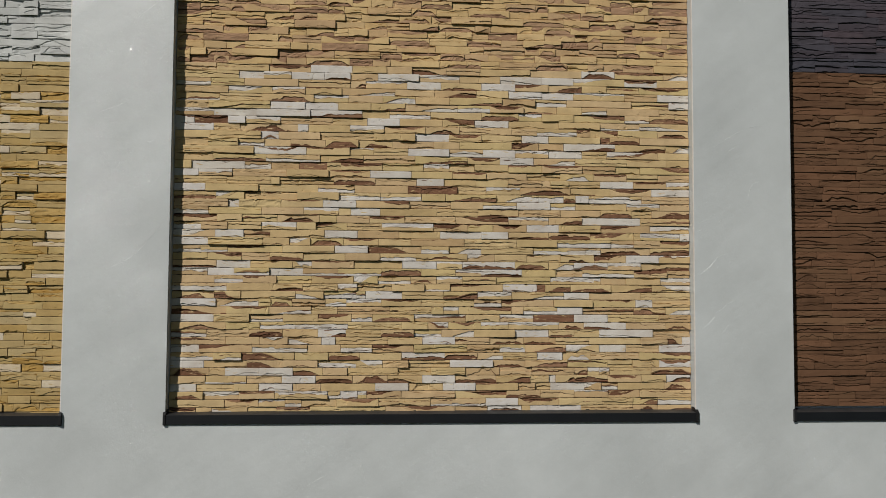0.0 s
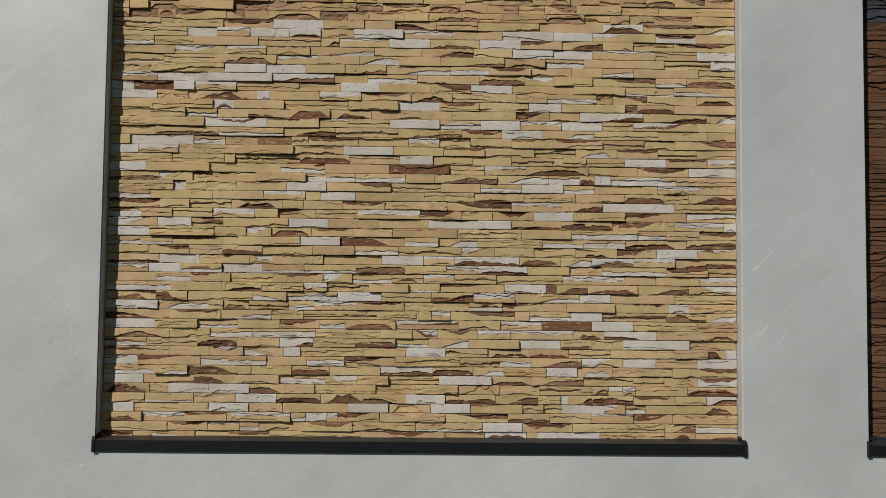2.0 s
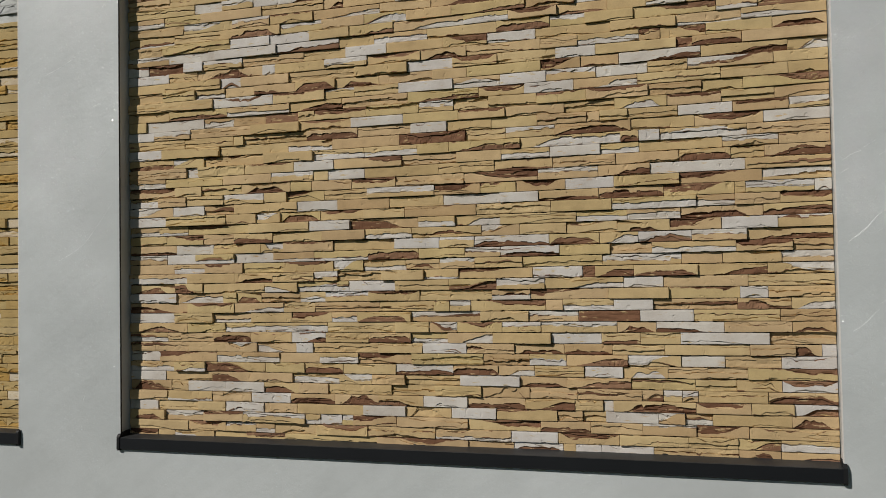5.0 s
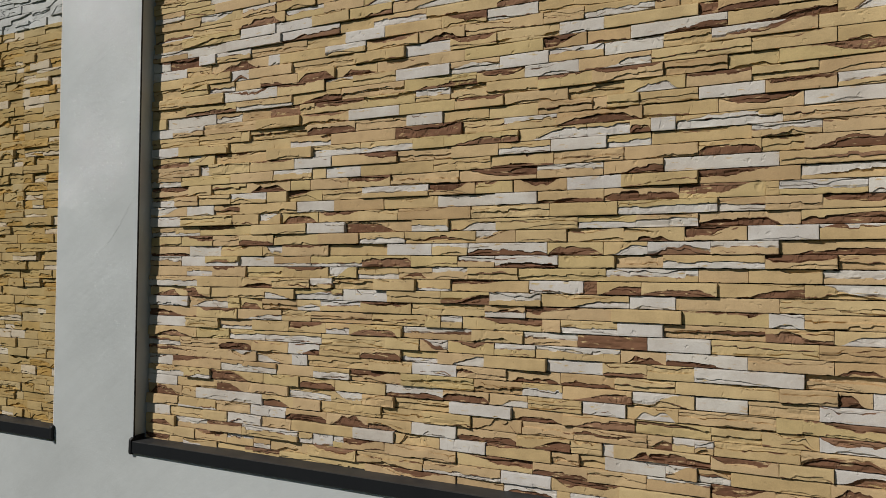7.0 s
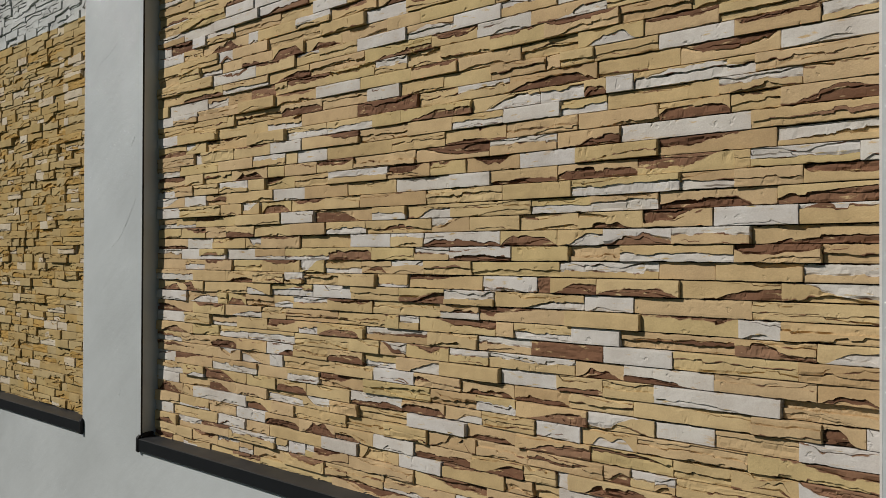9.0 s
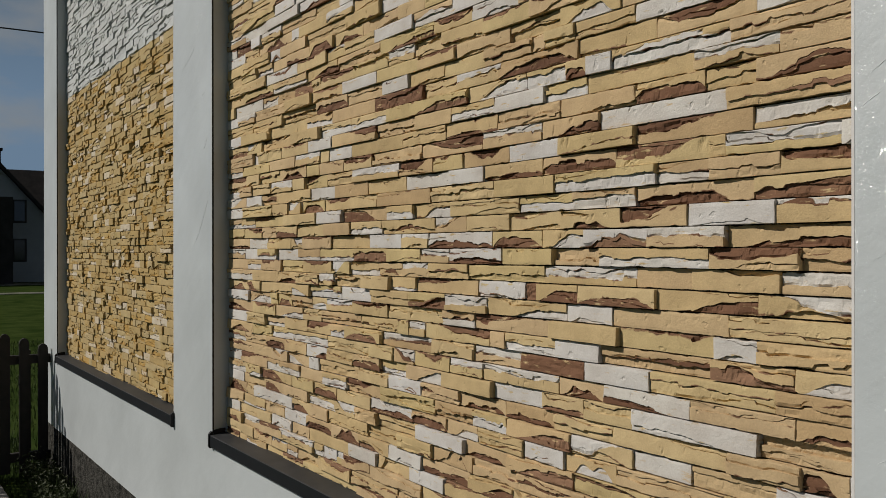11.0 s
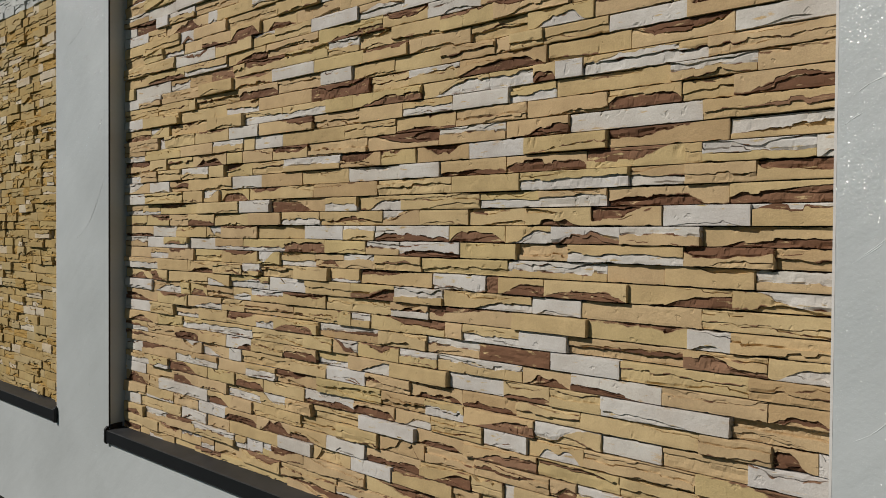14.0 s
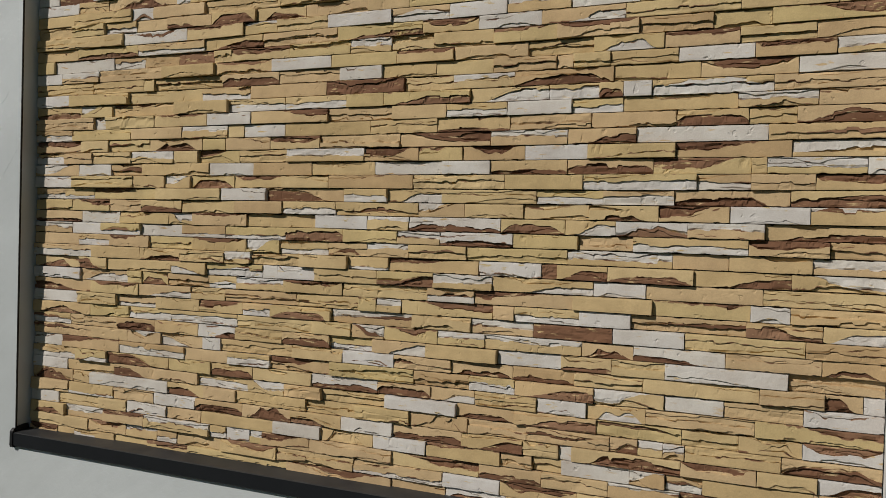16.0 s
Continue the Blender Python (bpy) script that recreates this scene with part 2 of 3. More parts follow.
# ---- building helpers ----
def link_mesh(name, verts, faces, mats, parent=None, slots=None, label=""):
    me = bpy.data.meshes.new(name)
    me.from_pydata(verts, [], faces)
    for m in mats if isinstance(mats, (list, tuple)) else [mats]:
        me.materials.append(m)
    if slots is not None:
        me.polygons.foreach_set("material_index", slots)
    me.update()
    ob = new(name, me)
    ob.parent = parent
    if label:
        tagged(ob, label)
    return ob


def part(name, bm, material, parent=None, label=""):
    me = bpy.data.meshes.new(name)
    bmesh.ops.recalc_face_normals(bm, faces=bm.faces)
    bm.to_mesh(me)
    bm.free()
    me.materials.append(material)
    ob = new(name, me)
    ob.parent = parent
    if label:
        tagged(ob, label)
    return ob


def add_box(bm, x0, x1, y0, y1, z0, z1, bevel=0.0):
    r = bmesh.ops.create_cube(bm, size=1.0, matrix=Matrix.LocRotScale(((x0 + x1) / 2, (y0 + y1) / 2, (z0 + z1) / 2), None, (x1 - x0, y1 - y0, z1 - z0)))
    if bevel:
        es = list({e for v in r["verts"] for e in v.link_edges})
        bmesh.ops.bevel(bm, geom=es, offset=bevel, segments=2, affect="EDGES")


def box(name, x0, x1, y0, y1, z0, z1, material, parent=None, label="", bevel=0.0):
    bm = bmesh.new()
    add_box(bm, x0, x1, y0, y1, z0, z1, bevel)
    return part(name, bm, material, parent, label)


def extrude_x(name, outline, x0, x1, material, parent=None, label=""):
    """A closed outline of (y, z) drawn out along x."""
    n = len(outline)
    v = [(x, y, z) for x in (x0, x1) for y, z in outline]
    f = [(i, (i + 1) % n, n + (i + 1) % n, n + i) for i in range(n)] + [tuple(range(n))[::-1], tuple(range(n, 2 * n))]
    ob = link_mesh(name, v, f, material, parent, None, label)
    bm = bmesh.new()
    bm.from_mesh(ob.data)
    bmesh.ops.recalc_face_normals(bm, faces=bm.faces)
    bm.to_mesh(ob.data)
    bm.free()
    return ob


# ---- the wall ----
FACE, BED, GROUND = 4.997, 5.087, -0.12
SILL_Z, TOP_Z, WALL_TOP, FOOT = 0.847, 4.30, 4.85, 0.262
PANELS = [(-4.805, -1.845), (-1.276, 1.746), (2.343, 5.35)]
CORNER_W, CORNER_E, BACK = -5.355, 5.95, 11.0


def make_wall():
    """Plastered front with the three tall niches cut into it."""
    xs = [CORNER_W] + [x for p in PANELS for x in p] + [CORNER_E]
    zs = [FOOT, SILL_Z - 0.03, TOP_Z, WALL_TOP]
    verts, faces = [], []

    def quad(*p):
        i = len(verts)
        verts.extend(p)
        faces.append((i, i + 1, i + 2, i + 3))

    for i in range(len(xs) - 1):
        for j in range(3):
            niche = i % 2 == 1 and j == 1
            y = BED + 0.004 if niche else FACE
            quad((xs[i], y, zs[j]), (xs[i + 1], y, zs[j]), (xs[i + 1], y, zs[j + 1]), (xs[i], y, zs[j + 1]))
            if niche:
                a, b, c, d = xs[i], xs[i + 1], zs[j], zs[j + 1]
                quad((a, FACE, c), (a, y, c), (a, y, d), (a, FACE, d))
                quad((b, y, c), (b, FACE, c), (b, FACE, d), (b, y, d))
                quad((a, FACE, c), (b, FACE, c), (b, y, c), (a, y, c))
                quad((a, y, d), (b, y, d), (b, FACE, d), (a, FACE, d))
    w, e = CORNER_W, CORNER_E
    quad((w, FACE, FOOT), (w, FACE, WALL_TOP), (w, BACK, WALL_TOP), (w, BACK, FOOT))
    quad((e, FACE, FOOT), (e, BACK, FOOT), (e, BACK, WALL_TOP), (e, FACE, WALL_TOP))
    quad((w, BACK, FOOT), (w, BACK, WALL_TOP), (e, BACK, WALL_TOP), (e, BACK, FOOT))
    quad((w, FACE, WALL_TOP), (e, FACE, WALL_TOP), (e, BACK, WALL_TOP), (w, BACK, WALL_TOP))
    quad((w, FACE, FOOT), (w, BACK, FOOT), (e, BACK, FOOT), (e, FACE, FOOT))
    ob = link_mesh("wall_south", verts, faces, PLASTER)
    return tagged(ob, "pale grey trowelled plaster wall with three tall niches", "wall", kind="structure")


wall = make_wall()
socle = box("socle", CORNER_W + 0.02, CORNER_E - 0.02, FACE + 0.018, BACK - 0.02, GROUND - 0.1, FOOT - 0.002, SOCLE)
tagged(socle, "rough dark grey concrete plinth under the plaster", "plinth", kind="structure")


def make_sill(x0, x1):
    """Folded metal sill with a drip nose and a black end cap on each side."""
    y1, yn = BED - 0.004, FACE - 0.015
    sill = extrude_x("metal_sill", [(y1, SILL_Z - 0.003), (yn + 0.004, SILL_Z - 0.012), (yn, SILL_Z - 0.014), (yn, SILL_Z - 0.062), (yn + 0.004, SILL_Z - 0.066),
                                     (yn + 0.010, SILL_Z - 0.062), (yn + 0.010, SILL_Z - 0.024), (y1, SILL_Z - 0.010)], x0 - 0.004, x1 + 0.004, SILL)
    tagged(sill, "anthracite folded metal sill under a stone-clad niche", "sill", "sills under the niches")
    arc = [(yn - 0.003 + 0.060 * (1 - math.cos(a)), SILL_Z - 0.012 + 0.026 * math.sin(a)) for a in [math.pi / 2 * k / 7 for k in range(8)]]
    for a, b in ((x0 - 0.011, x0 + 0.0035), (x1 - 0.0035, x1 + 0.011)):
        extrude_x("end_cap", [(yn - 0.004, SILL_Z - 0.062), (yn, SILL_Z - 0.070), (yn + 0.012, SILL_Z - 0.070), (FACE - 0.001, SILL_Z - 0.064), (FACE - 0.001, SILL_Z - 0.004)] + [p for p in arc[::-1] if p[0] < FACE - 0.001], a, b, CAP, sill, "black plastic end cap")
    for a, b in ((x0 + 0.0005, x0 + 0.0055), (x1 - 0.0055, x1 - 0.0005)):
        extrude_x("upstand", [(BED - 0.034, SILL_Z - 0.016), (FACE - 0.001, SILL_Z - 0.020)] + [p for p in arc if p[0] > FACE - 0.001] + [(BED - 0.034, SILL_Z + 0.014)], a, b, CAP, sill, "black plastic upstand")
    return sill


for px0, px1 in PANELS:
    make_sill(px0, px1)

# thin corner beads coloured by the light: dark on shaded arris, pale on sunlit
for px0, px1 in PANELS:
    tagged(box("corner_bead", px0 - 0.0015, px0 + 0.0015, FACE - 0.002, FACE + 0.005, SILL_Z - 0.004, TOP_Z, CAP), "thin corner bead coloured dark on the shaded edge of a niche", "corner bead", "corner beads", "structure")
    tagged(box("corner_bead", px1 - 0.002, px1 + 0.003, FACE - 0.0004, FACE + 0.010, SILL_Z + 0.006, TOP_Z, BEAD), "thin corner bead coloured pale on the sunlit edge of a niche", "corner bead", "corner beads", "structure")


# ---- trowel marks in the plaster ----
def trowel_mark(*pts, wide=0.0034, high=0.0008):
    """A thin ridge that the trowel left, as an arc through points (x, z) on the wall."""
    fine = []
    for i in range(len(pts) - 1):
        p0, p1, p2, p3 = pts[max(0, i - 1)], pts[i], pts[i + 1], pts[min(len(pts) - 1, i + 2)]
        for k in range(6):
            t = k / 6
            fine.append([0.5 * (2 * b + (c - a) * t + (2 * a - 5 * b + 4 * c - d) * t * t + (3 * b - a - 3 * c + d) * t ** 3) for a, b, c, d in zip(p0, p1, p2, p3)])
    fine.append(list(pts[-1]))
    r = random.Random(len(fine) + int(pts[0][0] * 1000))
    v, f, n = [], [], len(fine)
    for i, (x, z) in enumerate(fine):
        dx, dz = [b - a for a, b in zip(fine[max(0, i - 1)], fine[min(n - 1, i + 1)])]
        s = math.hypot(dx, dz) or 1
        k = min(1, i / 3, (n - 1 - i) / 3) * r.uniform(0.35, 1.0) + 0.05
        ox, oz = -dz / s * wide / 2 * k, dx / s * wide / 2 * k
        v += [(x - ox, FACE + 0.0004, z - oz), (x - ox * 0.6, FACE - high * k, z - oz * 0.6), (x + ox, FACE + 0.0004, z + oz)]
    for i in range(n - 1):
        a, b = i * 3, i * 3 + 3
        f += [(a, b, b + 1, a + 1), (a + 1, b + 1, b + 2, a + 2)]
    return link_mesh("trowel_mark", v, f, PLASTER, wall)


trowel_mark((1.783, 1.640), (1.836, 1.681), (1.890, 1.737), (1.933, 1.756), (1.988, 1.767))
trowel_mark((1.778, 1.635), (1.827, 1.669), (1.864, 1.707))
trowel_mark((1.773, 1.932), (1.806, 1.954), (1.841, 1.965))
trowel_mark((1.839, 1.973), (1.865, 1.988), (1.884, 1.999))
trowel_mark((1.890, 1.943), (1.910, 1.956), (1.924, 1.969))
trowel_mark((1.952, 1.700), (1.968, 1.719), (1.990, 1.733))
trowel_mark((1.875, 1.415), (1.915, 1.438), (1.949, 1.468), (1.994, 1.486))
trowel_mark((1.785, 1.318), (1.825, 1.344), (1.880, 1.403))
trowel_mark((1.901, 1.281), (1.943, 1.333), (1.960, 1.353))
trowel_mark((1.883, 1.675), (1.898, 1.685))
trowel_mark((1.760, 1.882), (1.777, 1.894), (1.794, 1.903))
trowel_mark((-1.617, 1.641), (-1.463, 1.729), (-1.287, 1.945))
trowel_mark((-1.707, 2.516), (-1.587, 2.560), (-1.505, 2.604))
trowel_mark((-1.480, 3.072), (-1.413, 3.127), (-1.346, 3.185))
trowel_mark((-1.367, 2.815), (-1.343, 2.842), (-1.319, 2.872))
trowel_mark((-1.317, 2.810), (-1.287, 2.863))
trowel_mark((-1.418, 2.356), (-1.397, 2.363), (-1.372, 2.370))
trowel_mark((-1.395, 2.108), (-1.365, 2.134), (-1.342, 2.166))
trowel_mark((-0.196, 0.605), (-0.186, 0.534), (-0.163, 0.457))
trowel_mark((-0.434, 0.565), (-0.427, 0.507))
trowel_mark((-1.482, 0.989), (-1.465, 1.035))
trowel_mark((0.961, 0.780), (0.967, 0.723))
trowel_mark((-0.478, 0.444), (-0.387, 0.497))
trowel_mark((1.870, 2.390), (2.004, 2.475), (2.110, 2.518), (2.243, 2.535))
trowel_mark((1.931, 2.348), (2.037, 2.418))
trowel_mark((1.792, 2.881), (1.827, 2.909))
trowel_mark((2.069, 2.063), (2.099, 2.164), (2.152, 2.192))

# ---- stone cladding ----
PITCH, RISE = 0.04388, 0.0010                  # course height; the courses climb a little towards +x
STONE_Z, LOWER = 0.8249, 46
UP_Z = STONE_Z + LOWER * PITCH
UPPER = int((TOP_Z - UP_Z) / PITCH)


def lattice(ix, iy, seed):
    """A random number of 0 to 1 for each point of a whole-number grid."""
    h = (ix * 374761393 + iy * 668265263 + seed * 1274126177) & 0xFFFFFFFF
    h = ((h ^ (h >> 13)) * 1103515245) & 0xFFFFFFFF
    h = ((h ^ (h >> 16)) * 668265263) & 0xFFFFFFFF
    return ((h ^ (h >> 15)) & 0xFFFFFFFF) / 4294967295.0


def rough(x, y, seed, octaves=3):
    """Smooth noise of about -1 to 1 over arrays."""
    total, gain = 0.0, 1.0
    for o in range(octaves):
        ix, iy = np.floor(x).astype(np.int64), np.floor(y).astype(np.int64)
        fx, fy = x - ix, y - iy
        fx, fy = fx * fx * (3 - 2 * fx), fy * fy * (3 - 2 * fy)
        a = lattice(ix, iy, seed + o) * (1 - fx) + lattice(ix + 1, iy, seed + o) * fx
        b = lattice(ix, iy + 1, seed + o) * (1 - fx) + lattice(ix + 1, iy + 1, seed + o) * fx
        total = total + gain * (2 * (a * (1 - fy) + b * fy) - 1)
        x, y, gain = x * 2.1 + 3.7, y * 2.1 + 1.3, gain * 0.55
    return total


def joint(x, c, z0):
    """Height of the joint under course c: laid by eye, so it wanders a little."""
    flat = z0 + c * PITCH + RISE * x
    return flat if c == 0 else flat + 0.0016 * rough(x * 1.7, 0 * x + c * 3.7, 5, 2)


def ledge(u, x, share, run, seed, r, taper=0.0, below=True):
    """The ragged line between two layers of a stone as heights of 0 to 1; run: level, a patch that grows to one end (+ -), or a lens (^ v);
    below: whether the patch is the lower layer, of which share is the part."""
    wander = 0.06 * rough(x / 0.065, 0 * x, seed, 2) + 0.030 * rough(x / 0.015, 0 * x, seed + 9, 2)
    wander = wander + 0.20 * (lattice(np.floor(x / 0.031 + 0.37).astype(np.int64), np.int64(seed), seed) - 0.5) * (lattice(np.floor(x / 0.062).astype(np.int64), np.int64(3), seed) > 0.5)
    size = share if below else 1 - share
    if run and run in "+-":
        t = u if run == "+" else 1 - u
        t = np.clip((t - r.uniform(0.0, 0.3)) / r.uniform(0.45, 0.7), 0, 1)
        body = 1.35 * size * t * t * (3 - 2 * t)
    elif run:
        a, b = r.uniform(0, 0.15), 1 - r.uniform(0, 0.15)
        t = np.clip(np.minimum((u - a) / r.uniform(0.2, 0.5), (b - u) / r.uniform(0.2, 0.5)), 0, 1)
        crown = 1 + 0.28 * rough(x / 0.028, 0 * x, seed + 17, 2)
        body = min(0.72, 1.15 * size) * np.clip(1.5 * t ** 1.25, 0, 1) * crown
    else:
        t = np.clip(np.minimum(u, 1 - u) / taper + r.choice((0.0, 0.5)), 0, 1) if taper else 1.0
        body = (size + r.uniform(-0.14, 0.14) * (u - 0.5)) * t
    line = body + wander * np.clip(body * 8, 0, 1)
    return np.clip(line if below else 1 - line, 0.0, 1.0)


PIGMENT = dict(y=(0.0, 0.0), w=(1.0, 0.0), b=(0.0, 1.0))


def stone(x0, x1, c, z0, code, seed, cell, rows, deep):
    """One cast stone as arrays: a flat slab, on many of which a layer has broken away along a ragged ledge.
    code: the colours of the upper and lower layer, the lower one's share in tenths, the ledge's run, and > for a stone that stands proud."""
    r = random.Random(seed)
    proud = code.endswith(">")
    code = code.rstrip(">")
    run = code[-1] if code[-1] in "+-^v" else ""
    code = code.rstrip("+-^v")
    share = int(code[-1]) / 10 if code[-1].isdigit() else 0.0
    kinds = code.rstrip("0123456789")
    upper, lower = kinds[0], kinds[-1]
    w = x1 - x0
    n = max(4, round(w / cell))
    u = np.linspace(0, 1, n + 1)
    gap, seam = r.choice((0.0002, 0.0005, 0.0010)), r.choice((0.0006, 0.0010, 0.0015))
    x = x0 + gap + (w - 2 * gap) * u
    x[1:-1] += np.array([r.uniform(-0.25, 0.25) for _ in range(n - 1)]) * w / n
    worn = [r.choice((0.0, 0.0006, 0.0014, 0.0026)) for _ in range(2)]
    zb = joint(x, c, z0) + seam + worn[0] * np.clip(rough(x / 0.02, 0 * x, seed + 3, 3), 0, 1)
    zt = joint(x, c + 1, z0) - seam - worn[1] * np.clip(rough(x / 0.02, 0 * x, seed + 4, 3), 0, 1)
    level = 0.0225 + deep * (r.uniform(-0.0072, 0.0044) + (0.0043 if proud else 0.0))
    tip, lean = r.uniform(-0.0020, 0.0020) + (0.0016 if proud else 0.0), r.uniform(-0.0012, 0.0022)
    # the layers from the foot up: colour, and whether it is the flat cast face or lies back, broken
    rank = dict(y=0, w=1, b=2)
    if share:
        below = rank[lower] > rank[upper] or (upper == lower and (run == "^" or share <= 0.5))
        if upper != lower and "b" in kinds:
            share = 0.95 * share if below else 1 - 0.95 * (1 - share)
        lines = [ledge(u, x, share, run, seed, r, 0.22 if "b" in kinds else 0.0, below)]
        back_low = rank[lower] > rank[upper] if upper != lower else r.random() < 0.7
        layers = [(lower, back_low), (upper, not back_low)]
    else:
        lines, layers = [], [(upper, upper == "b")]
    for turn in range(2):                                            # thin flakes more, at the foot, at the head or along the ledge
        if r.random() > (0.70 if share else 0.5) - 0.22 * turn:
            continue
        flake = ledge(u, x, r.uniform(0.10, 0.30), r.choice("+-^^"), seed + 31 + turn, r)
        where = r.choice((0, 1, 2)) if lines else r.choice((0, 2))
        if where == 0:
            lines, layers = [np.minimum(flake, lines[0]) if lines else flake] + lines, [(layers[0][0], not layers[0][1])] + layers
        elif where == 2:
            lines, layers = lines + [np.maximum(1 - flake, lines[-1]) if lines else 1 - flake], layers + [(layers[-1][0], not layers[-1][1])]
        else:
            top = lines[1] if len(lines) > 1 else 1.0
            lines = [lines[0], np.minimum(top, lines[0] + flake * 0.8)] + lines[1:]
            layers = [layers[0], ("b" if r.random() < 0.3 else layers[r.randrange(2)][0], r.random() < 0.5)] + layers[1:]
    edges = [0 * u] + lines + [0 * u + 1]
    part_of = [0.0, 0.18, 0.5, 0.82, 1.0] if len(layers) < 3 else [0.0, 0.25, 0.75, 1.0]
    if not lines:
        part_of = list(np.linspace(0, 1, rows))
    blocks, depth = [], []
    for k, (colour, back) in enumerate(layers):
        blocks.append(edges[k][:, None] + np.outer(edges[k + 1] - edges[k], part_of))
        depth.append(r.choice((r.uniform(0.002, 0.004), r.uniform(0.0030, 0.0045) if colour == "w" else r.uniform(0.0035, 0.0085))) if back else r.uniform(-0.0006, 0.0006))
    v = np.hstack(blocks)
    m0 = len(part_of)
    ones = np.ones((n + 1, m0))
    white, brown = [np.hstack([ones * PIGMENT[colour][k] for colour, _ in layers]) for k in range(2)]
    broken = np.hstack([ones * back for _, back in layers])
    z = zb[:, None] + (zt - zb)[:, None] * (0.006 + 0.988 * v)
    xx = np.repeat(x[:, None], v.shape[1], 1)
    crumb = np.where(brown > 0.5, 0.0022, np.where(white > 0.5, 0.0010, 0.0013)) * r.uniform(0.4, 1.3)
    beds = rough(xx / 0.045, z / 0.0085, seed + 1, 3)
    beds = np.where(beds > 0.15, 0.6, 0.0) + np.where(beds < -0.3, -0.8, 0.0) + 0.5 * beds       # thin beds, broken in steps
    h = level + tip * (2 * u[:, None] - 1) + lean * (0.5 - v) + 0.0006 * rough(xx / 0.05, z / 0.03, seed + 2, 2)
    h = h - np.hstack([ones * d for d in depth]) + broken * crumb * beds
    if r.random() < 0.3:                                            # small knocks out of the face
        pit = np.clip(rough(xx / 0.02, z / 0.010, seed + 5, 2) - 0.85, 0, 1)
        h = h - 0.008 * pit * (1 - broken)
    for k in range(1, len(layers)):                                  # the deep, dark slot along a ledge
        side = k * m0 - 1 if depth[k - 1] > depth[k] else k * m0
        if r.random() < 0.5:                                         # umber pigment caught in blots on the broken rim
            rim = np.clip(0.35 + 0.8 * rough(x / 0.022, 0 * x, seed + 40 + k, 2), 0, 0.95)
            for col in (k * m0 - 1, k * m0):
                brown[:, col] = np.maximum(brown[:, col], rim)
        h[:, side] -= min(1.0, deep) ** 2 * r.uniform(0.002, 0.0085) * np.clip(0.5 + 1.2 * rough(x / 0.035, 0 * x, seed + 6 + k, 2), 0, 1.2)
    h[:, 0] -= 0.0005
    h[:, -1] -= 0.0007
    h[[0, -1], :] -= 0.0004
    h = np.maximum(h, 0.004)
    xx[0] += np.abs(rough(z[0] / 0.011, 0 * z[0], seed + 7, 2)) * 0.0011
    xx[-1] -= np.abs(rough(z[-1] / 0.011, 0 * z[-1], seed + 8, 2)) * 0.0011
    m = v.shape[1]
    front = np.stack((xx, BED - h, z), 2).reshape(-1, 3)
    back = np.vstack((np.stack((x, 0 * x + BED, zb), 1), np.stack((x, 0 * x + BED, zt), 1)))
    ids = np.arange((n + 1) * m).reshape(n + 1, m)
    nb, nt_ = (n + 1) * m + np.arange(n + 1), (n + 1) * m + (n + 1) + np.arange(n + 1)
    quads = [np.stack((ids[:-1, :-1], ids[1:, :-1], ids[1:, 1:], ids[:-1, 1:]), 2).reshape(-1, 4),
             np.stack((nb[:-1], nb[1:], ids[1:, 0], ids[:-1, 0]), 1), np.stack((ids[:-1, -1], ids[1:, -1], nt_[1:], nt_[:-1]), 1)]
    tris = []
    for col, a, b, flip in ((ids[0], nb[0], nt_[0], False), (ids[-1], nb[-1], nt_[-1], True)):
        fan = [(a, col[j], col[j + 1]) for j in range(m - 1)] + [(a, col[-1], b)]
        tris += [f[::-1] for f in fan] if flip else fan
    paint = np.zeros((len(front) + len(back), 4))
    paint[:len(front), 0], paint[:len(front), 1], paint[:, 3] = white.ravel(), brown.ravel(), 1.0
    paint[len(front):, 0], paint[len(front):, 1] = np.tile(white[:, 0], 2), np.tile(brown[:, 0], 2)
    return np.vstack((front, back)), np.vstack(quads), np.array(tris), paint


def stone_object(name, pieces, material, parent):
    """One mesh of one or many stones."""
    verts, quads, tris, paint, base = [], [], [], [], 0
    for v, q, t, p in pieces:
        verts.append(v), quads.append(q + base), tris.append(t + base), paint.append(p)
        base += len(v)
    verts, quads, tris, paint = np.vstack(verts), np.vstack(quads), np.vstack(tris), np.vstack(paint)
    me = bpy.data.meshes.new(name)
    me.vertices.add(len(verts))
    me.vertices.foreach_set("co", verts.ravel())
    me.loops.add(quads.size + tris.size)
    me.loops.foreach_set("vertex_index", np.concatenate((quads.ravel(), tris.ravel())).astype(np.int32))
    me.polygons.add(len(quads) + len(tris))
    me.polygons.foreach_set("loop_start", np.concatenate((np.arange(len(quads)) * 4, quads.size + np.arange(len(tris)) * 3)).astype(np.int32))
    me.update(calc_edges=True)
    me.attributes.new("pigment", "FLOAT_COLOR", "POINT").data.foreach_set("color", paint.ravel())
    me.polygons.foreach_set("use_smooth", np.zeros(len(me.polygons), dtype=bool))
    me.materials.append(material)
    ob = new(name, me)
    ob.parent = parent
    return ob


def split_run(x0, x1, r, shortest, longest):
    """Cut a run of wall into stones of uneven length: their right ends."""
    ends, x = [], x0
    while x1 - x > longest:
        step = r.choice((r.uniform(shortest, 0.5 * (shortest + longest)), r.uniform(0.4 * longest, longest)))
        if x1 - x - step < shortest:
            break
        x += step
        ends.append(x)
    if x1 - x > longest:
        ends.append((x + x1) / 2)
    return ends + [x1]


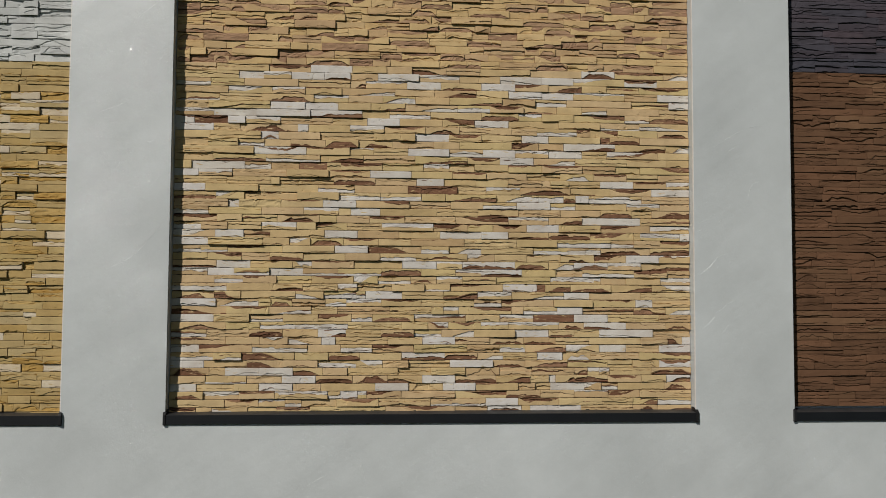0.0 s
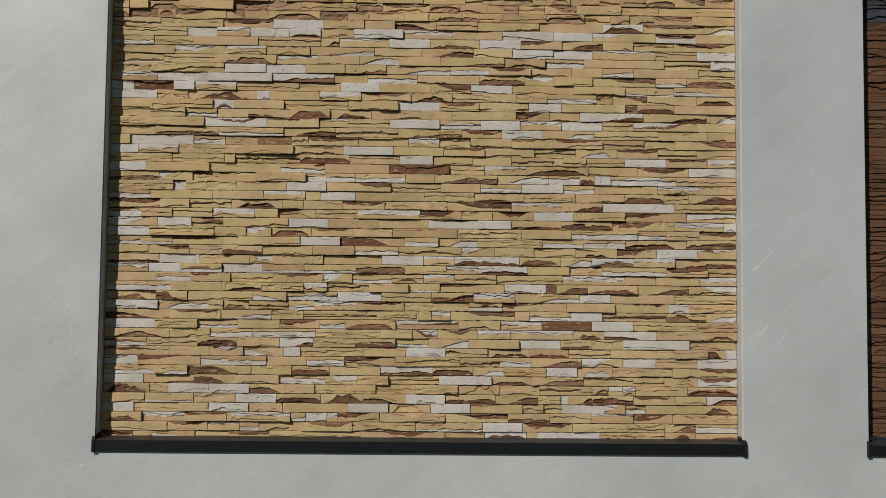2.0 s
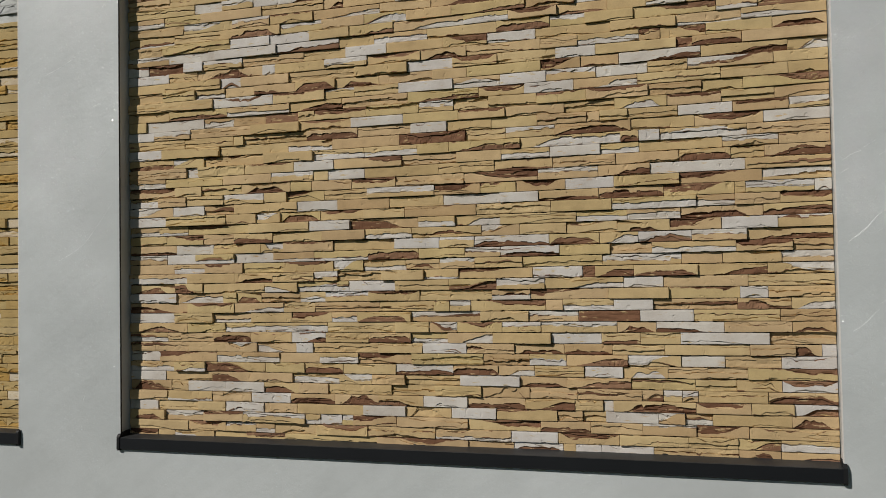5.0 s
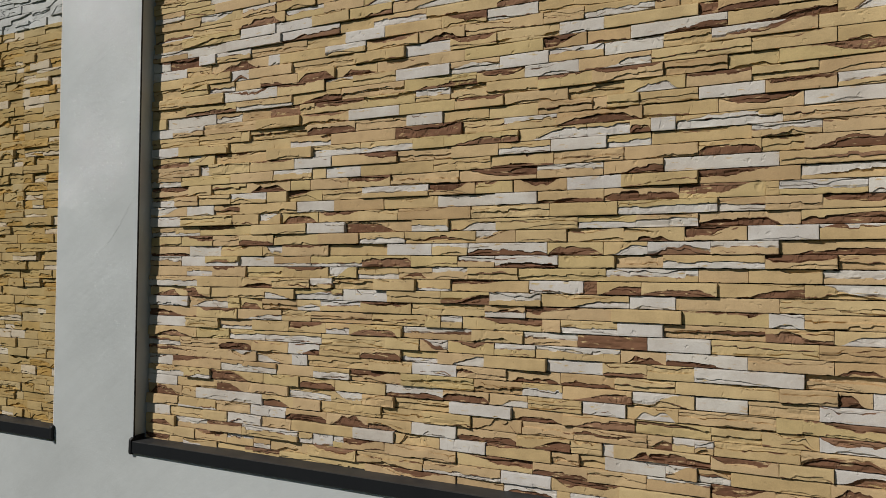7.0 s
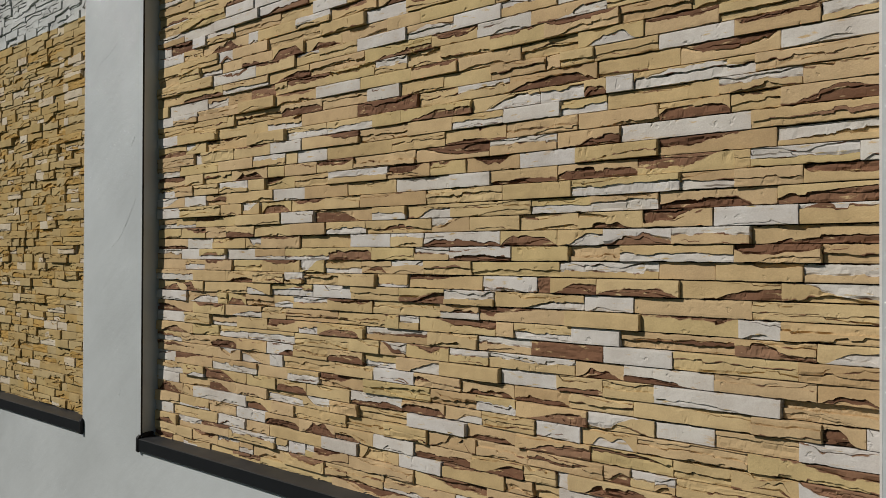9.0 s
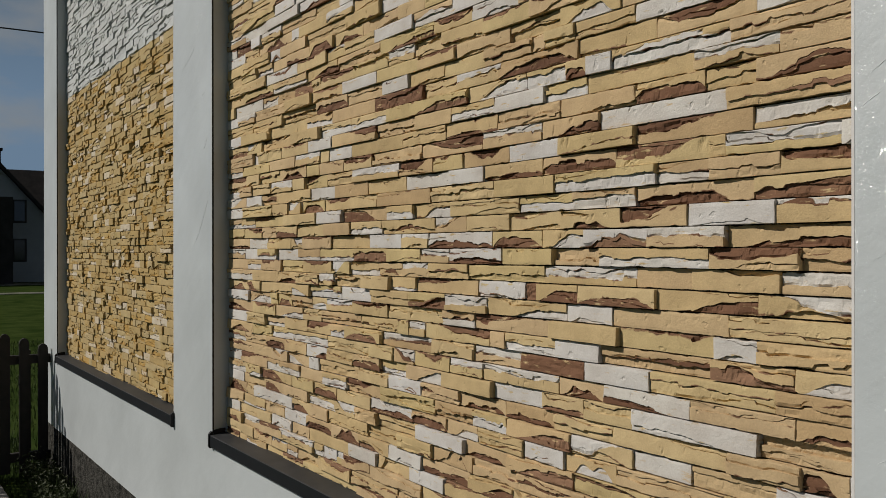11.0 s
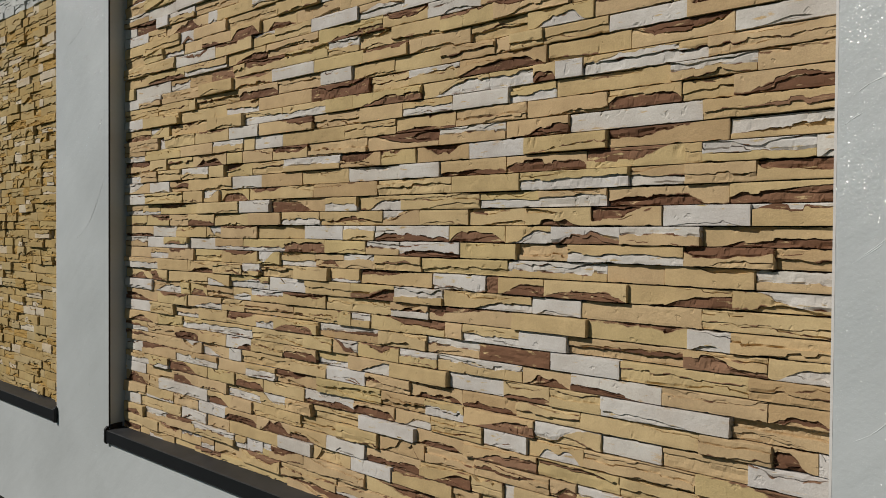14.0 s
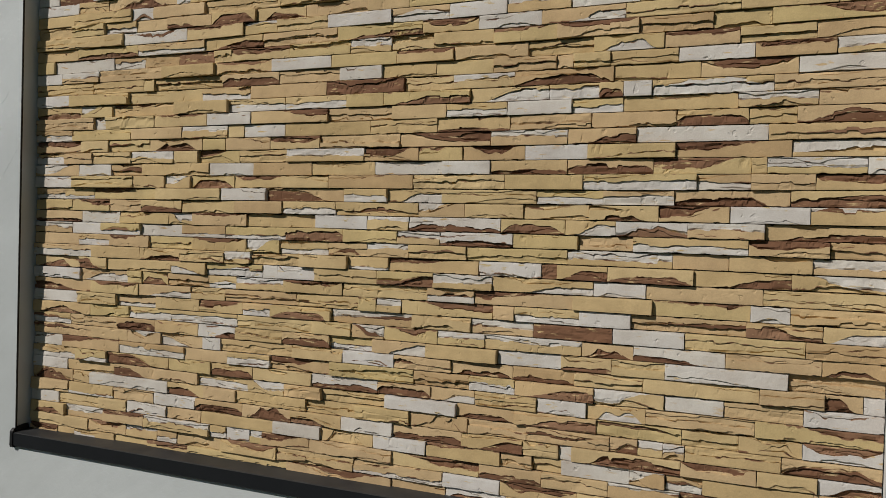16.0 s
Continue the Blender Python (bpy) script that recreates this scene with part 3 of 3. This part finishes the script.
def clad(label, px, z0, courses, material, near, laid=None, codes="", ends=None, group="stone claddings", cell=0.010, rows=8, deep=1.0, shortest=0.075, longest=0.27):
    """Cladding of one niche. laid: the stones of each course as (right end, code); without it they are cut at random and take a code out of codes.
    ends: in some courses the last stones before the far edge as (length in cm, code); near(x, z): whether a stone of that middle is a piece of its own."""
    x0, x1 = px[0] + 0.002, px[1] - 0.002
    thing = box("stone_cladding", x0, x1, BED, BED + 0.003, z0 + 0.012, z0 + courses * PITCH - 0.012, MORTAR)
    tagged(thing, label, "stone cladding", group)
    rest, singles, choice = [], 0, codes.split()
    for c in range(courses):
        r = random.Random(f"{label}{c}")
        run = [(min(x1, px[0] + e / 100), k) for e, k in laid[c]] if laid else [(e, r.choice(choice) + (">" if r.random() < 0.3 else "")) for e in split_run(x0, x1, r, shortest, longest)]
        run[-1] = (x1, run[-1][1])
        if ends and c in ends:
            tail, e = [], x1
            for length, k in ends[c][::-1]:
                tail, e = [(e, k)] + tail, e - length / 100
            run = [p for p in run if p[0] < e - 0.05] + [(e, r.choice(choice))] + tail
        a = x0
        for i, (b, code) in enumerate(run):
            zc = z0 + (c + 0.5) * PITCH
            fine = cell * (1.45 if laid and b < 0.1 else 1.0)
            piece = stone(a, b, c, z0, code, r.randrange(1, 10 ** 6), fine, rows, deep * (1.3 if laid and b < -0.3 else 1.0))
            if singles < 300 and near((a + b) / 2, zc):
                stone_object("stone", [piece], material, thing)
                singles += 1
            else:
                rest.append(piece)
            a = b
    if rest:
        tagged(stone_object("stonework", rest, material, thing), kind="stuff")
    return thing


COURSES = {}


def course(number, stones):
    """The stones of one course from the niche's edge on: right end in centimetres, then the code that stone() reads."""
    COURSES[number] = []
    for word in stones.split():
        k = next(i for i, ch in enumerate(word) if not ch.isdigit())
        COURSES[number].append((int(word[:k]), word[k:]))


course(0, "15by5 24yy4 44yw3 60y 79by5 122yy5 162by5v 181y 201wb5 206y 216w 236w 267yy6 282yb5^ 302yb4+")
course(1, "31y 50by6> 65wy7> 74yw4 94y 118by5> 148yy6 180yw3 199w 223by5 249y 267yy5 282yb6+ 302yw6")
course(2, "19yb5^> 39wy5 59by7> 89wy6> 96yw5 106w 111wy5 131by6-> 162y> 192by5+ 212yb4 232yy6 252wy8> 271by5- 302yy4+")
course(3, "15w 36yy4 50y 69w 85y> 116y 135w 155yy6^> 174w 199by8- 209yy5 218yy5 238w 248wy4- 258yw5 286y 302yb6^")
course(4, "20y 43yw2 63yy7> 82w> 103yb6 123yb6v 143yb4-> 162w 186yb5 206yb6+> 217yy5 221w 252yb4+ 272by5> 287y 302wb6+")
course(5, "22yb6v 31yy5 50w 69w 86yb5- 100y 129yy3> 148yy5 168yy6> 188yy6^> 207yy5 232yy5 240yb5+ 247wy5 253wy4 278yy6 303yb6")
course(6, "19w 43y 63yb6- 83y 105yw6 120wy5+> 135yy7> 159yy6 184w> 203yb4 228yb4+ 252yy7 267yy5 283yy5^ 303bw5")
course(7, "24yw5 40yw3+> 70yb6- 89y 107yb6 131y 156wb4 175yb7 190yw4+ 210yy5> 225w 242yw5^ 271yy5 303by6+")
course(8, "16w 46by6- 77yw6 96y> 114yw6 138by6- 169yy5 188yy4> 203yw5 227yb5+> 247wy4- 263w 283yy7 303w")
course(9, "31yy7 50y> 66wy5^ 85yw5- 93w 123yy6 143yy7> 162w 182yy4> 202yb4 221yb3 241yy5 272y 288yy6 297yb6- 303w")
course(10, "20yw5 44yy4 63yb7 83y 99wb4+ 119yy3 138yb7> 154yw4 173yw6+ 197y> 217w 232yb3 247yy5 279w 303yy5")
course(11, "31yb7v 50y 70yw6 100yw7 131yy6> 146y> 158wy4+ 177by6v> 193wy6> 223wy6 238yb5^ 263wb3- 287yy6 303y>")
course(12, "24w 44yy7> 63yw4 83y 102by6- 114yw5 138yb6> 168wy5 188y 208wy5 232b> 252w 283yy6 303yy5")
course(13, "31yb5- 55by7 79yw4+ 94yy5 124yy4 148yy3 155y 164wy5 195by6+ 202y> 222yw5 237w 268yy5 287yb5- 303yw5+")
course(14, "25w 49yw5+ 56yy5 68yb6 87yy5> 99yw4 119wy5 142by7 173yy6 189yw5 220by6- 243y> 269by8v 279w 303yy5")
course(15, "24yb5^ 39yb4-> 70y 86yw4-> 110yw6> 116w 131w 155yy5 175yb6+> 195wy4> 226yw4+ 241w 272y 303yy4>")
course(16, "31yw6 55y 74yb3+> 94yy7> 105wy4> 125yy7> 144y> 159yw2> 190by7- 210w 215b 230yb5+> 254yb5> 279yb5+ 303wy4+")
course(17, "24y 40yw6 59by8- 79yy5 103by7 117wy4- 136yw4 151yy5 166wy6 186yy5> 218yy4> 248wy4 263y 284y> 303wy4")
course(18, "20wy5 35w 55yw4> 74w 94yw3> 119yw3 142yb8 162y> 177wy5 201wb4 221y> 237yy3> 268yw5 288by5> 303yy5")
course(19, "25yb3 44w 68y 79wy5+ 103by8> 131y 151w> 166wy7> 197wb4 217yb7 232yw5+ 252wb4^ 272wy6> 303yb3+")
course(20, "20y 39by6+ 55yy6> 74yb5 98yy8> 118y> 139yw5> 169yy3 185wy5- 204y 224y 244yb3v> 263by5-> 283w 303wy8")
course(21, "16yw4 31yw3 62by7- 92y> 111w> 142yb6- 158yw5> 177yw6+ 208yy6 228yw5 248yw6 278yb4^ 303yb5")
course(22, "20w 51yy8> 66y 78wy5-> 97yb7 117by6 136y 167y 198yy5> 222y> 254yw6> 268yw5 284yy5 303by4")
course(23, "24wy4- 40w 55yy4 86y 105w 129y 153y 177w 193w 217yb3 242yb5 268by5- 272yy5 296wy4 303w")
course(24, "16yw7> 31yy5> 50yy7> 70wy4 81y 99by6- 119yy6> 149wy4 169by5-> 184by7- 204by5v 223w> 248yy3+> 278by6- 303wy3")
course(25, "25by5> 39y> 59yy6 83yb6^ 93y 112y 132by5> 162yy4> 193by5+> 217wy6 237yb4+> 272w 303yy4>")
course(26, "20yw6 50yy6> 74y> 94wy6 101y> 118w 151y 175yy6 199yb2> 224yy4> 248y 267yb7 279yy5 303yb5+")
course(27, "31yy6 37w 61yy8> 85by7 104w> 135by6+ 159yy5 178y 198yw5 218w 233yw5 264y 284wy5 304yy8")
course(28, "24yb5 40wy5- 70by6- 94y> 118yw6> 142yw5> 156y> 186yb4+> 211yw6+ 226yw7 233yb6 241w 273yw6 304yy5")
course(29, "18w 48y> 82y 103yw5 134y 163b 180yy5 200wy5 230yb4 254y 279by5 304w")
course(30, "30yy6 55yy5> 60y 91yy6 115yb7 139yy7 155w 174y 193y 213yy5 218y 229yy4 248yy5 268w 288by7 303wy4")
course(31, "14w 33wy5 64yy5 88y> 112by7 136w 160y 180by7> 204y 224yy5 244yw4^ 264by7 283yy5> 303y>")
course(32, "10y> 40w 55yw6 71yy5 87b 95yy5 119by5 143yy6 158wy5 173yy6 193y 213by8- 237by6> 257yy5 272y 303by4+")
course(33, "22y> 52yb4 83yw4 108yb4+> 138yy5> 169yb3+> 188by5> 208w 233yw5+ 264yy4> 288y> 303y")
course(34, "45yy4> 75w 100by8> 114wy7 134yy5 158w> 178yw5 197w> 217wy6 237w> 252yy6 283wy4- 303y")
course(35, "19yy7 36yy5> 51yw5> 66y> 86yb3- 105yb8> 125yb5^ 149y 164y 195y 211by4- 226y 257wb4+> 288yb4+ 303yw5+")
course(36, "20y 49yy4> 59w 83y> 114yy5 138y> 158w 177by5> 201yy3 217w 248y 254b 272yb5> 303y")
course(37, "22w 37yy5 70yb5^ 76w 100y> 120wy4> 144by6> 164yb4^> 195y 210yy4 234yw5 242by6 259by5+ 283y 303yb5")
course(38, "11w 30b 40w> 60wy5> 90yy5 110yy5 129w 154y 173by5+> 193w> 223y 248y 272yw2 303yw4-")
course(39, "22wy5 46w 77w> 107wb4+> 123y 147yw6 177y> 199yb6 213wy6 232y> 263by6+ 278yw3 303yb7")
course(40, "19yy6> 54yy4+> 74w> 93w 112y> 132yb4+ 163yw4+ 182yw5 202by5> 222yb3 237y 252yw5> 284y 303yy3")
course(41, "25yw2 49yy7 79yb5^> 99wy6 119y> 138yw5+ 158y> 189yb2+> 209y> 228yw6 267y 290yy5 303w")
course(42, "30yy7> 55wy5- 74wy6> 95by8> 126yw4+ 149y> 174yb5+ 193y> 213w 232w 263wy7 283yy4 303w")
course(43, "20yw5> 39yy5 70y> 100yy7> 109yb4+> 133wy7> 153w 177yb3 197w> 217by6- 237yb5+> 252y> 272yy5 303by5")
course(44, "36yy6 50w 66wy5> 85w 100wb3 116y 140w> 164wy4 188y> 213w> 232w 263wy6-> 283bw5 303y")
course(45, "23yy5 53yy5> 77by6 101w 121y> 136y 156yb5- 176yy6> 206y 237y 257wb4 287by6 303yw5+")

ENDS = {}
for n, stones in ((45, "18y> 23yy5"), (44, "11yy3 29y>"), (43, "14yy5 26yy5"), (42, "10y> 30y"), (41, "6b 16w 18b"), (40, "11yw5 29wy6>"), (39, "21wy5> 18w"), (38, "6w 21b> 13yw4"),
                  (37, "5w 17w> 18y"), (36, "16wy6 23y>"), (35, "16y 23yb6>"), (34, "5w> 20y 14b"), (33, "9y 30y>"), (32, "21b> 18wy5"), (31, "15yw5 23yw4>"), (30, "9yb5 29by5"),
                  (29, "20yy4> 18y"), (28, "8yb6 10yw4 20b>"), (27, "20yb7 18yy5>"), (26, "15yw6 22b"), (25, "8b> 9yw4> 21b"), (24, "19yw3 18y"), (23, "24y> 13w")):
    ENDS[n] = [(int(k[:2].rstrip("ybw")), k.lstrip("0123456789")) for k in stones.split()]


clad("sand yellow cast stone strips with chalk white and umber patches", PANELS[1], STONE_Z, LOWER, SAND, lambda x, z: x > 0.30 and 0.90 < z < 2.40, COURSES, cell=0.0042)
clad("sand yellow and mauve brown cast stone strips", PANELS[1], UP_Z, UPPER, DUSTY, lambda x, z: z < 3.2,
     codes="y y yy4 yy6 yy3+ yb5 yb4+ by6 by5- yb6 by4+ b y yb7 by5 yy5", cell=0.0075)
clad("honey gold cast stone strips with amber and cream pieces", PANELS[0], STONE_Z - 0.020, LOWER, GOLD, lambda x, z: x > -3.0,
     codes="y yy4 yy6 y yb5 by6 yb4+ y yy5 yw4 w y yy6 b yb6 y yw6 y yy3+", ends=ENDS, cell=0.008, deep=1.15, shortest=0.055, longest=0.22)
clad("pale grey cast stone strips", PANELS[0], UP_Z - 0.020, UPPER, PALE, lambda x, z: x > -3.4 and z < 3.5, codes="y yy4 yy6 yy3+ yy7- yy5 y yy6^", cell=0.012)
clad("chocolate brown cast stone strips", PANELS[2], STONE_Z + 0.030, LOWER, RUST, lambda x, z: x < 3.6, codes="yy3 yy4 yy6 yy5+ yy4- yy7 yy5^ yy6v yy2+", cell=0.010, deep=0.5, shortest=0.14, longest=0.5)
clad("dark slate coloured cast stone strips", PANELS[2], UP_Z + 0.030, UPPER, SLATE, lambda x, z: x < 3.6, codes="yy3 yy4 yy6 yy5+ yy4- yy7 yy5^ yy6v yy2+", cell=0.010, deep=0.5, shortest=0.14, longest=0.5)


# ---- ground and surroundings ----
def make_ground():
    """One lawn sheet to the horizon, finer near the wall."""
    xs = [-1500, -400, -120, -60] + [-40 + 2 * i for i in range(31)] + [60, 150, 400, 1500]
    ys = [-1500, -400, -100, -40] + [-20 + 2 * i for i in range(31)] + [80, 200, 500, 1500]
    v = [(x, y, GROUND + (0.03 * noise.noise((x * 0.3, y * 0.3, 0)) - 0.02 if abs(x) < 41 and abs(y) < 41 and y < 2 else 0.0)) for x in xs for y in ys]
    k = len(ys)
    f = [(i * k + j, (i + 1) * k + j, (i + 1) * k + j + 1, i * k + j + 1) for i in range(len(xs) - 1) for j in range(k - 1)]
    return tagged(link_mesh("ground", v, f, SOIL), "short green lawn around the building", "lawn", kind="structure")


make_ground()


def make_grass(name, label, box2d, count, tall, seed):
    r = random.Random(seed)
    v, f = [], []
    for _ in range(count):
        x, y = r.uniform(box2d[0], box2d[1]), r.uniform(box2d[2], box2d[3])
        h, a, w = r.uniform(0.4, 1.0) * tall, r.uniform(0, 6.3), r.uniform(0.002, 0.005)
        dx, dy = math.cos(a), math.sin(a)
        bend = r.uniform(0.1, 0.6) * h
        i = len(v)
        v += [(x - dy * w, y + dx * w, GROUND - 0.03), (x + dy * w, y - dx * w, GROUND - 0.03), (x + dx * bend * 0.3 + dy * w * 0.7, y + dy * bend * 0.3 - dx * w * 0.7, GROUND + h * 0.6),
              (x + dx * bend * 0.3 - dy * w * 0.7, y + dy * bend * 0.3 + dx * w * 0.7, GROUND + h * 0.6), (x + dx * bend, y + dy * bend, GROUND + h)]
        f += [(i, i + 1, i + 2, i + 3), (i + 3, i + 2, i + 4)]
    return tagged(link_mesh(name, v, f, GRASS), label, "grass", kind="stuff")


make_grass("grass", "short green grass along the plinth", (-6.6, 5.0, 4.60, 4.985), 11000, 0.055, 3)
make_grass("weeds", "tall dark green weeds against the plinth", (-5.0, -2.6, 4.80, 4.98), 1100, 0.17, 8)


def make_leaves(name, label, box2d, plants, tall, seed):
    """Low broad-leaved weeds: many small folded leaves on short stalks."""
    r = random.Random(seed)
    v, f = [], []
    for _ in range(plants):
        px, py, h = r.uniform(box2d[0], box2d[1]), r.uniform(box2d[2], box2d[3]), r.uniform(0.35, 1.0) * tall
        for _ in range(r.randint(12, 26)):
            a, k = r.uniform(0, 6.3), r.uniform(0.1, 1.0)
            x, y, z = px + math.cos(a) * 0.07 * k, min(4.975, py + math.sin(a) * 0.05 * k), GROUND + h * r.uniform(0.15, 1.0)
            long, wide, tilt, b = r.uniform(0.016, 0.034), r.uniform(0.006, 0.012), r.uniform(-0.5, 0.7), r.uniform(0, 6.3)
            dx, dy, i = math.cos(b), math.sin(b), len(v)
            for u, s, up in ((-0.5, 0, 0), (0.0, 1, 0.004), (0.5, 0, 0.0), (0.0, -1, 0.004), (0.05, 0, -0.002)):
                v.append((x + dx * u * long - dy * s * wide, y + dy * u * long + dx * s * wide, z + u * long * tilt + up))
            f += [(i, i + 1, i + 4), (i + 1, i + 2, i + 4), (i + 2, i + 3, i + 4), (i + 3, i, i + 4)]
    return tagged(link_mesh(name, v, f, LEAF), label, "weeds", kind="stuff")


make_leaves("weeds", "low broad-leaved weeds at the foot of the plinth", (-5.05, -3.7, 4.72, 4.96), 70, 0.24, 21)
make_grass("grass", "green lawn grass behind the picket fence", (-16.0, -5.15, 2.4, 9.5), 26000, 0.09, 4)


def make_pavement():
    thing = box("pavement", -5.05, 6.0, 4.125, 4.595, GROUND - 0.08, GROUND + 0.004, SOCLE)
    tagged(thing, "grey concrete paving slabs beside the wall", "pavement", kind="structure")
    bm = bmesh.new()
    add_box(bm, -0.196, 0.196, -0.196, 0.196, 0.0, 0.045, 0.006)
    first = part("slab", bm, PAVER, thing)
    for i in range(27):
        for j in range(1):
            ob = first if i == j == 0 else new("slab", first.data)
            ob.parent = thing
            ob.location = (-4.85 + 0.4 * i, 4.39 + 0.4 * j, GROUND + 0.004 + 0.002 * ((i * 7 + j * 3) % 3))


make_pavement()


def make_fence(x, y0, count, gap=0.137):
    """Dark picket fence standing square to the wall."""
    e = new("picket_fence")
    e.location = (x, y0, GROUND)
    tagged(e, "dark stained wooden picket fence with rounded tops", "fence")
    shared = {}
    for i in range(count):
        h = round(1.035 + 0.045 * min(3, i), 2)
        if h not in shared:
            bm = bmesh.new()
            prof = [(-0.036, 0.03), (0.036, 0.03)] + [(0.036 * math.cos(a), h - 0.045 + 0.045 * math.sin(a)) for a in [math.pi * k / 8 for k in range(9)]]
            lo = [bm.verts.new((-0.011, p, z)) for p, z in prof]
            hi = [bm.verts.new((0.011, p, z)) for p, z in prof]
            bm.faces.new(lo[::-1]), bm.faces.new(hi)
            for k in range(len(prof)):
                bm.faces.new((lo[k], lo[(k + 1) % len(prof)], hi[(k + 1) % len(prof)], hi[k]))
            shared[h] = part("picket", bm, FENCE, e)
            ob = shared[h]
        else:
            ob = new("picket", shared[h].data)
            ob.parent = e
        ob.location = (0.033, -gap * i, 0)
    for z in (0.145, 0.91):
        box("rail", -0.022, 0.022, -gap * count, 0.06, z - 0.035, z + 0.035, FENCE, e, bevel=0.004)
    for k in range(3):
        box("post", -0.065, -0.022, -0.12 - 1.8 * k - 0.04, -0.12 - 1.8 * k + 0.04, -0.1, 0.98, FENCE, e, bevel=0.004)
    return e


make_fence(-5.1, 4.938, 34)


def make_house(x, y, turn, w, d, eave, ridge, label):
    """House with a gabled roof; its gable end faces along +x of its own axes."""
    e = new("house")
    e.matrix_world = pose(x, y, GROUND, 0, 0, turn)
    tagged(e, label, "house", "houses beyond the lawn")
    bm = bmesh.new()
    prof = [(-w / 2, 0), (w / 2, 0), (w / 2, eave), (0, ridge), (-w / 2, eave)]
    a = [bm.verts.new((0, p, z)) for p, z in prof]
    b = [bm.verts.new((-d, p, z)) for p, z in prof]
    bm.faces.new(a), bm.faces.new(b[::-1])
    for i in range(5):
        bm.faces.new((a[i], b[i], b[(i + 1) % 5], a[(i + 1) % 5]))
    part("wall", bm, RENDERED, e)
    roof = None
    for s in (-1, 1):
        bm = bmesh.new()
        k = (ridge - eave) / (w / 2)
        o = 0.5
        pts = [(s * (w / 2 + o), eave - o * k), (0, ridge), (0, ridge + 0.22), (s * (w / 2 + o), eave - o * k + 0.22)]
        a = [bm.verts.new((0.5, p, z + 0.02)) for p, z in pts]
        b = [bm.verts.new((-d - 0.5, p, z + 0.02)) for p, z in pts]
        bm.faces.new(a), bm.faces.new(b[::-1])
        for i in range(4):
            bm.faces.new((a[i], b[i], b[(i + 1) % 4], a[(i + 1) % 4]))
        roof = part("roof", bm, ROOF, e)
    box("chimney", -d * 0.25 - 0.3, -d * 0.25 + 0.3, 1.80, 2.14, ridge - 3.0, ridge - 0.75, ROOF, roof)
    box("chimney_cap", -d * 0.25 - 0.4, -d * 0.25 + 0.4, 1.71, 2.23, ridge - 0.75, ridge - 0.62, ROOF, roof)
    for p in (-w * 0.27, w * 0.27):
        for z in (1.1, 3.2):
            if z + 1.2 < eave + (w / 2 - abs(p)) * (ridge - eave) / (w / 2) - 0.4:
                win = box("window", -0.06, 0.03, p - 0.65, p + 0.65, z, z + 1.25, FENCE, e)
                box("pane", 0.03, 0.045, p - 0.56, p - 0.04, z + 0.09, z + 1.16, PANE, win)
                box("pane", 0.03, 0.045, p + 0.04, p + 0.56, z + 0.09, z + 1.16, PANE, win)
    return e


house = make_house(-50, 8.6, 0, 9.0, 11, 3.1, 8.05, "pale rendered house with a dark gabled roof and chimney")


def add_wing(e):
    """Lower cross wing and a dark timber porch."""
    bm = bmesh.new()
    prof = [(-2.0, 0), (-10.0, 0), (-10.0, 2.8), (-6.0, 6.32), (-2.0, 2.8)]
    a, b = [[bm.verts.new((p, y, z)) for p, z in prof] for y in (2.0, 14.0)]
    bm.faces.new(a), bm.faces.new(b[::-1])
    for i in range(5):
        bm.faces.new((a[i], b[i], b[(i + 1) % 5], a[(i + 1) % 5]))
    part("wing", bm, RENDERED, e)
    for s in (-1, 1):
        bm = bmesh.new()
        pts = [(-6.0 + s * 4.5, 2.42), (-6.0, 6.38), (-6.0, 6.55), (-6.0 + s * 4.5, 2.60)]
        a, b = [[bm.verts.new((p, y, z)) for p, z in pts] for y in (1.0, 14.4)]
        bm.faces.new(a), bm.faces.new(b[::-1])
        for i in range(4):
            bm.faces.new((a[i], b[i], b[(i + 1) % 4], a[(i + 1) % 4]))
        part("roof", bm, ROOF, e)
    box("porch", 0.02, 2.6, -4.4, 2.05, 0.0, 4.45, TIMBER, e, "dark timber porch")


add_wing(house)
for rx0, rx1, what in ((-37.2, -35.9, "pale gravel path across the lawn"), (-48.6, -45.5, "pale gravel drive before the house")):
    tagged(box("road", rx0, rx1, -60, 60, GROUND - 0.1, GROUND + 0.02, GRAVEL), what, "road", kind="structure")


def make_cable():
    cu = bpy.data.curves.new("overhead_cable", "CURVE")
    cu.dimensions, cu.bevel_depth = "3D", 0.024
    sp = cu.splines.new("POLY")
    sp.points.add(20)
    for i, p in enumerate(sp.points):
        t = i / 20 * 2 - 1
        p.co = (-30, 8 + 40 * t, 10.08 - 1.1 * (1 - t * t), 1)
    cu.materials.append(CABLE)
    return tagged(new("overhead_cable", cu), "black overhead cable against the sky", "cable")


make_cable()
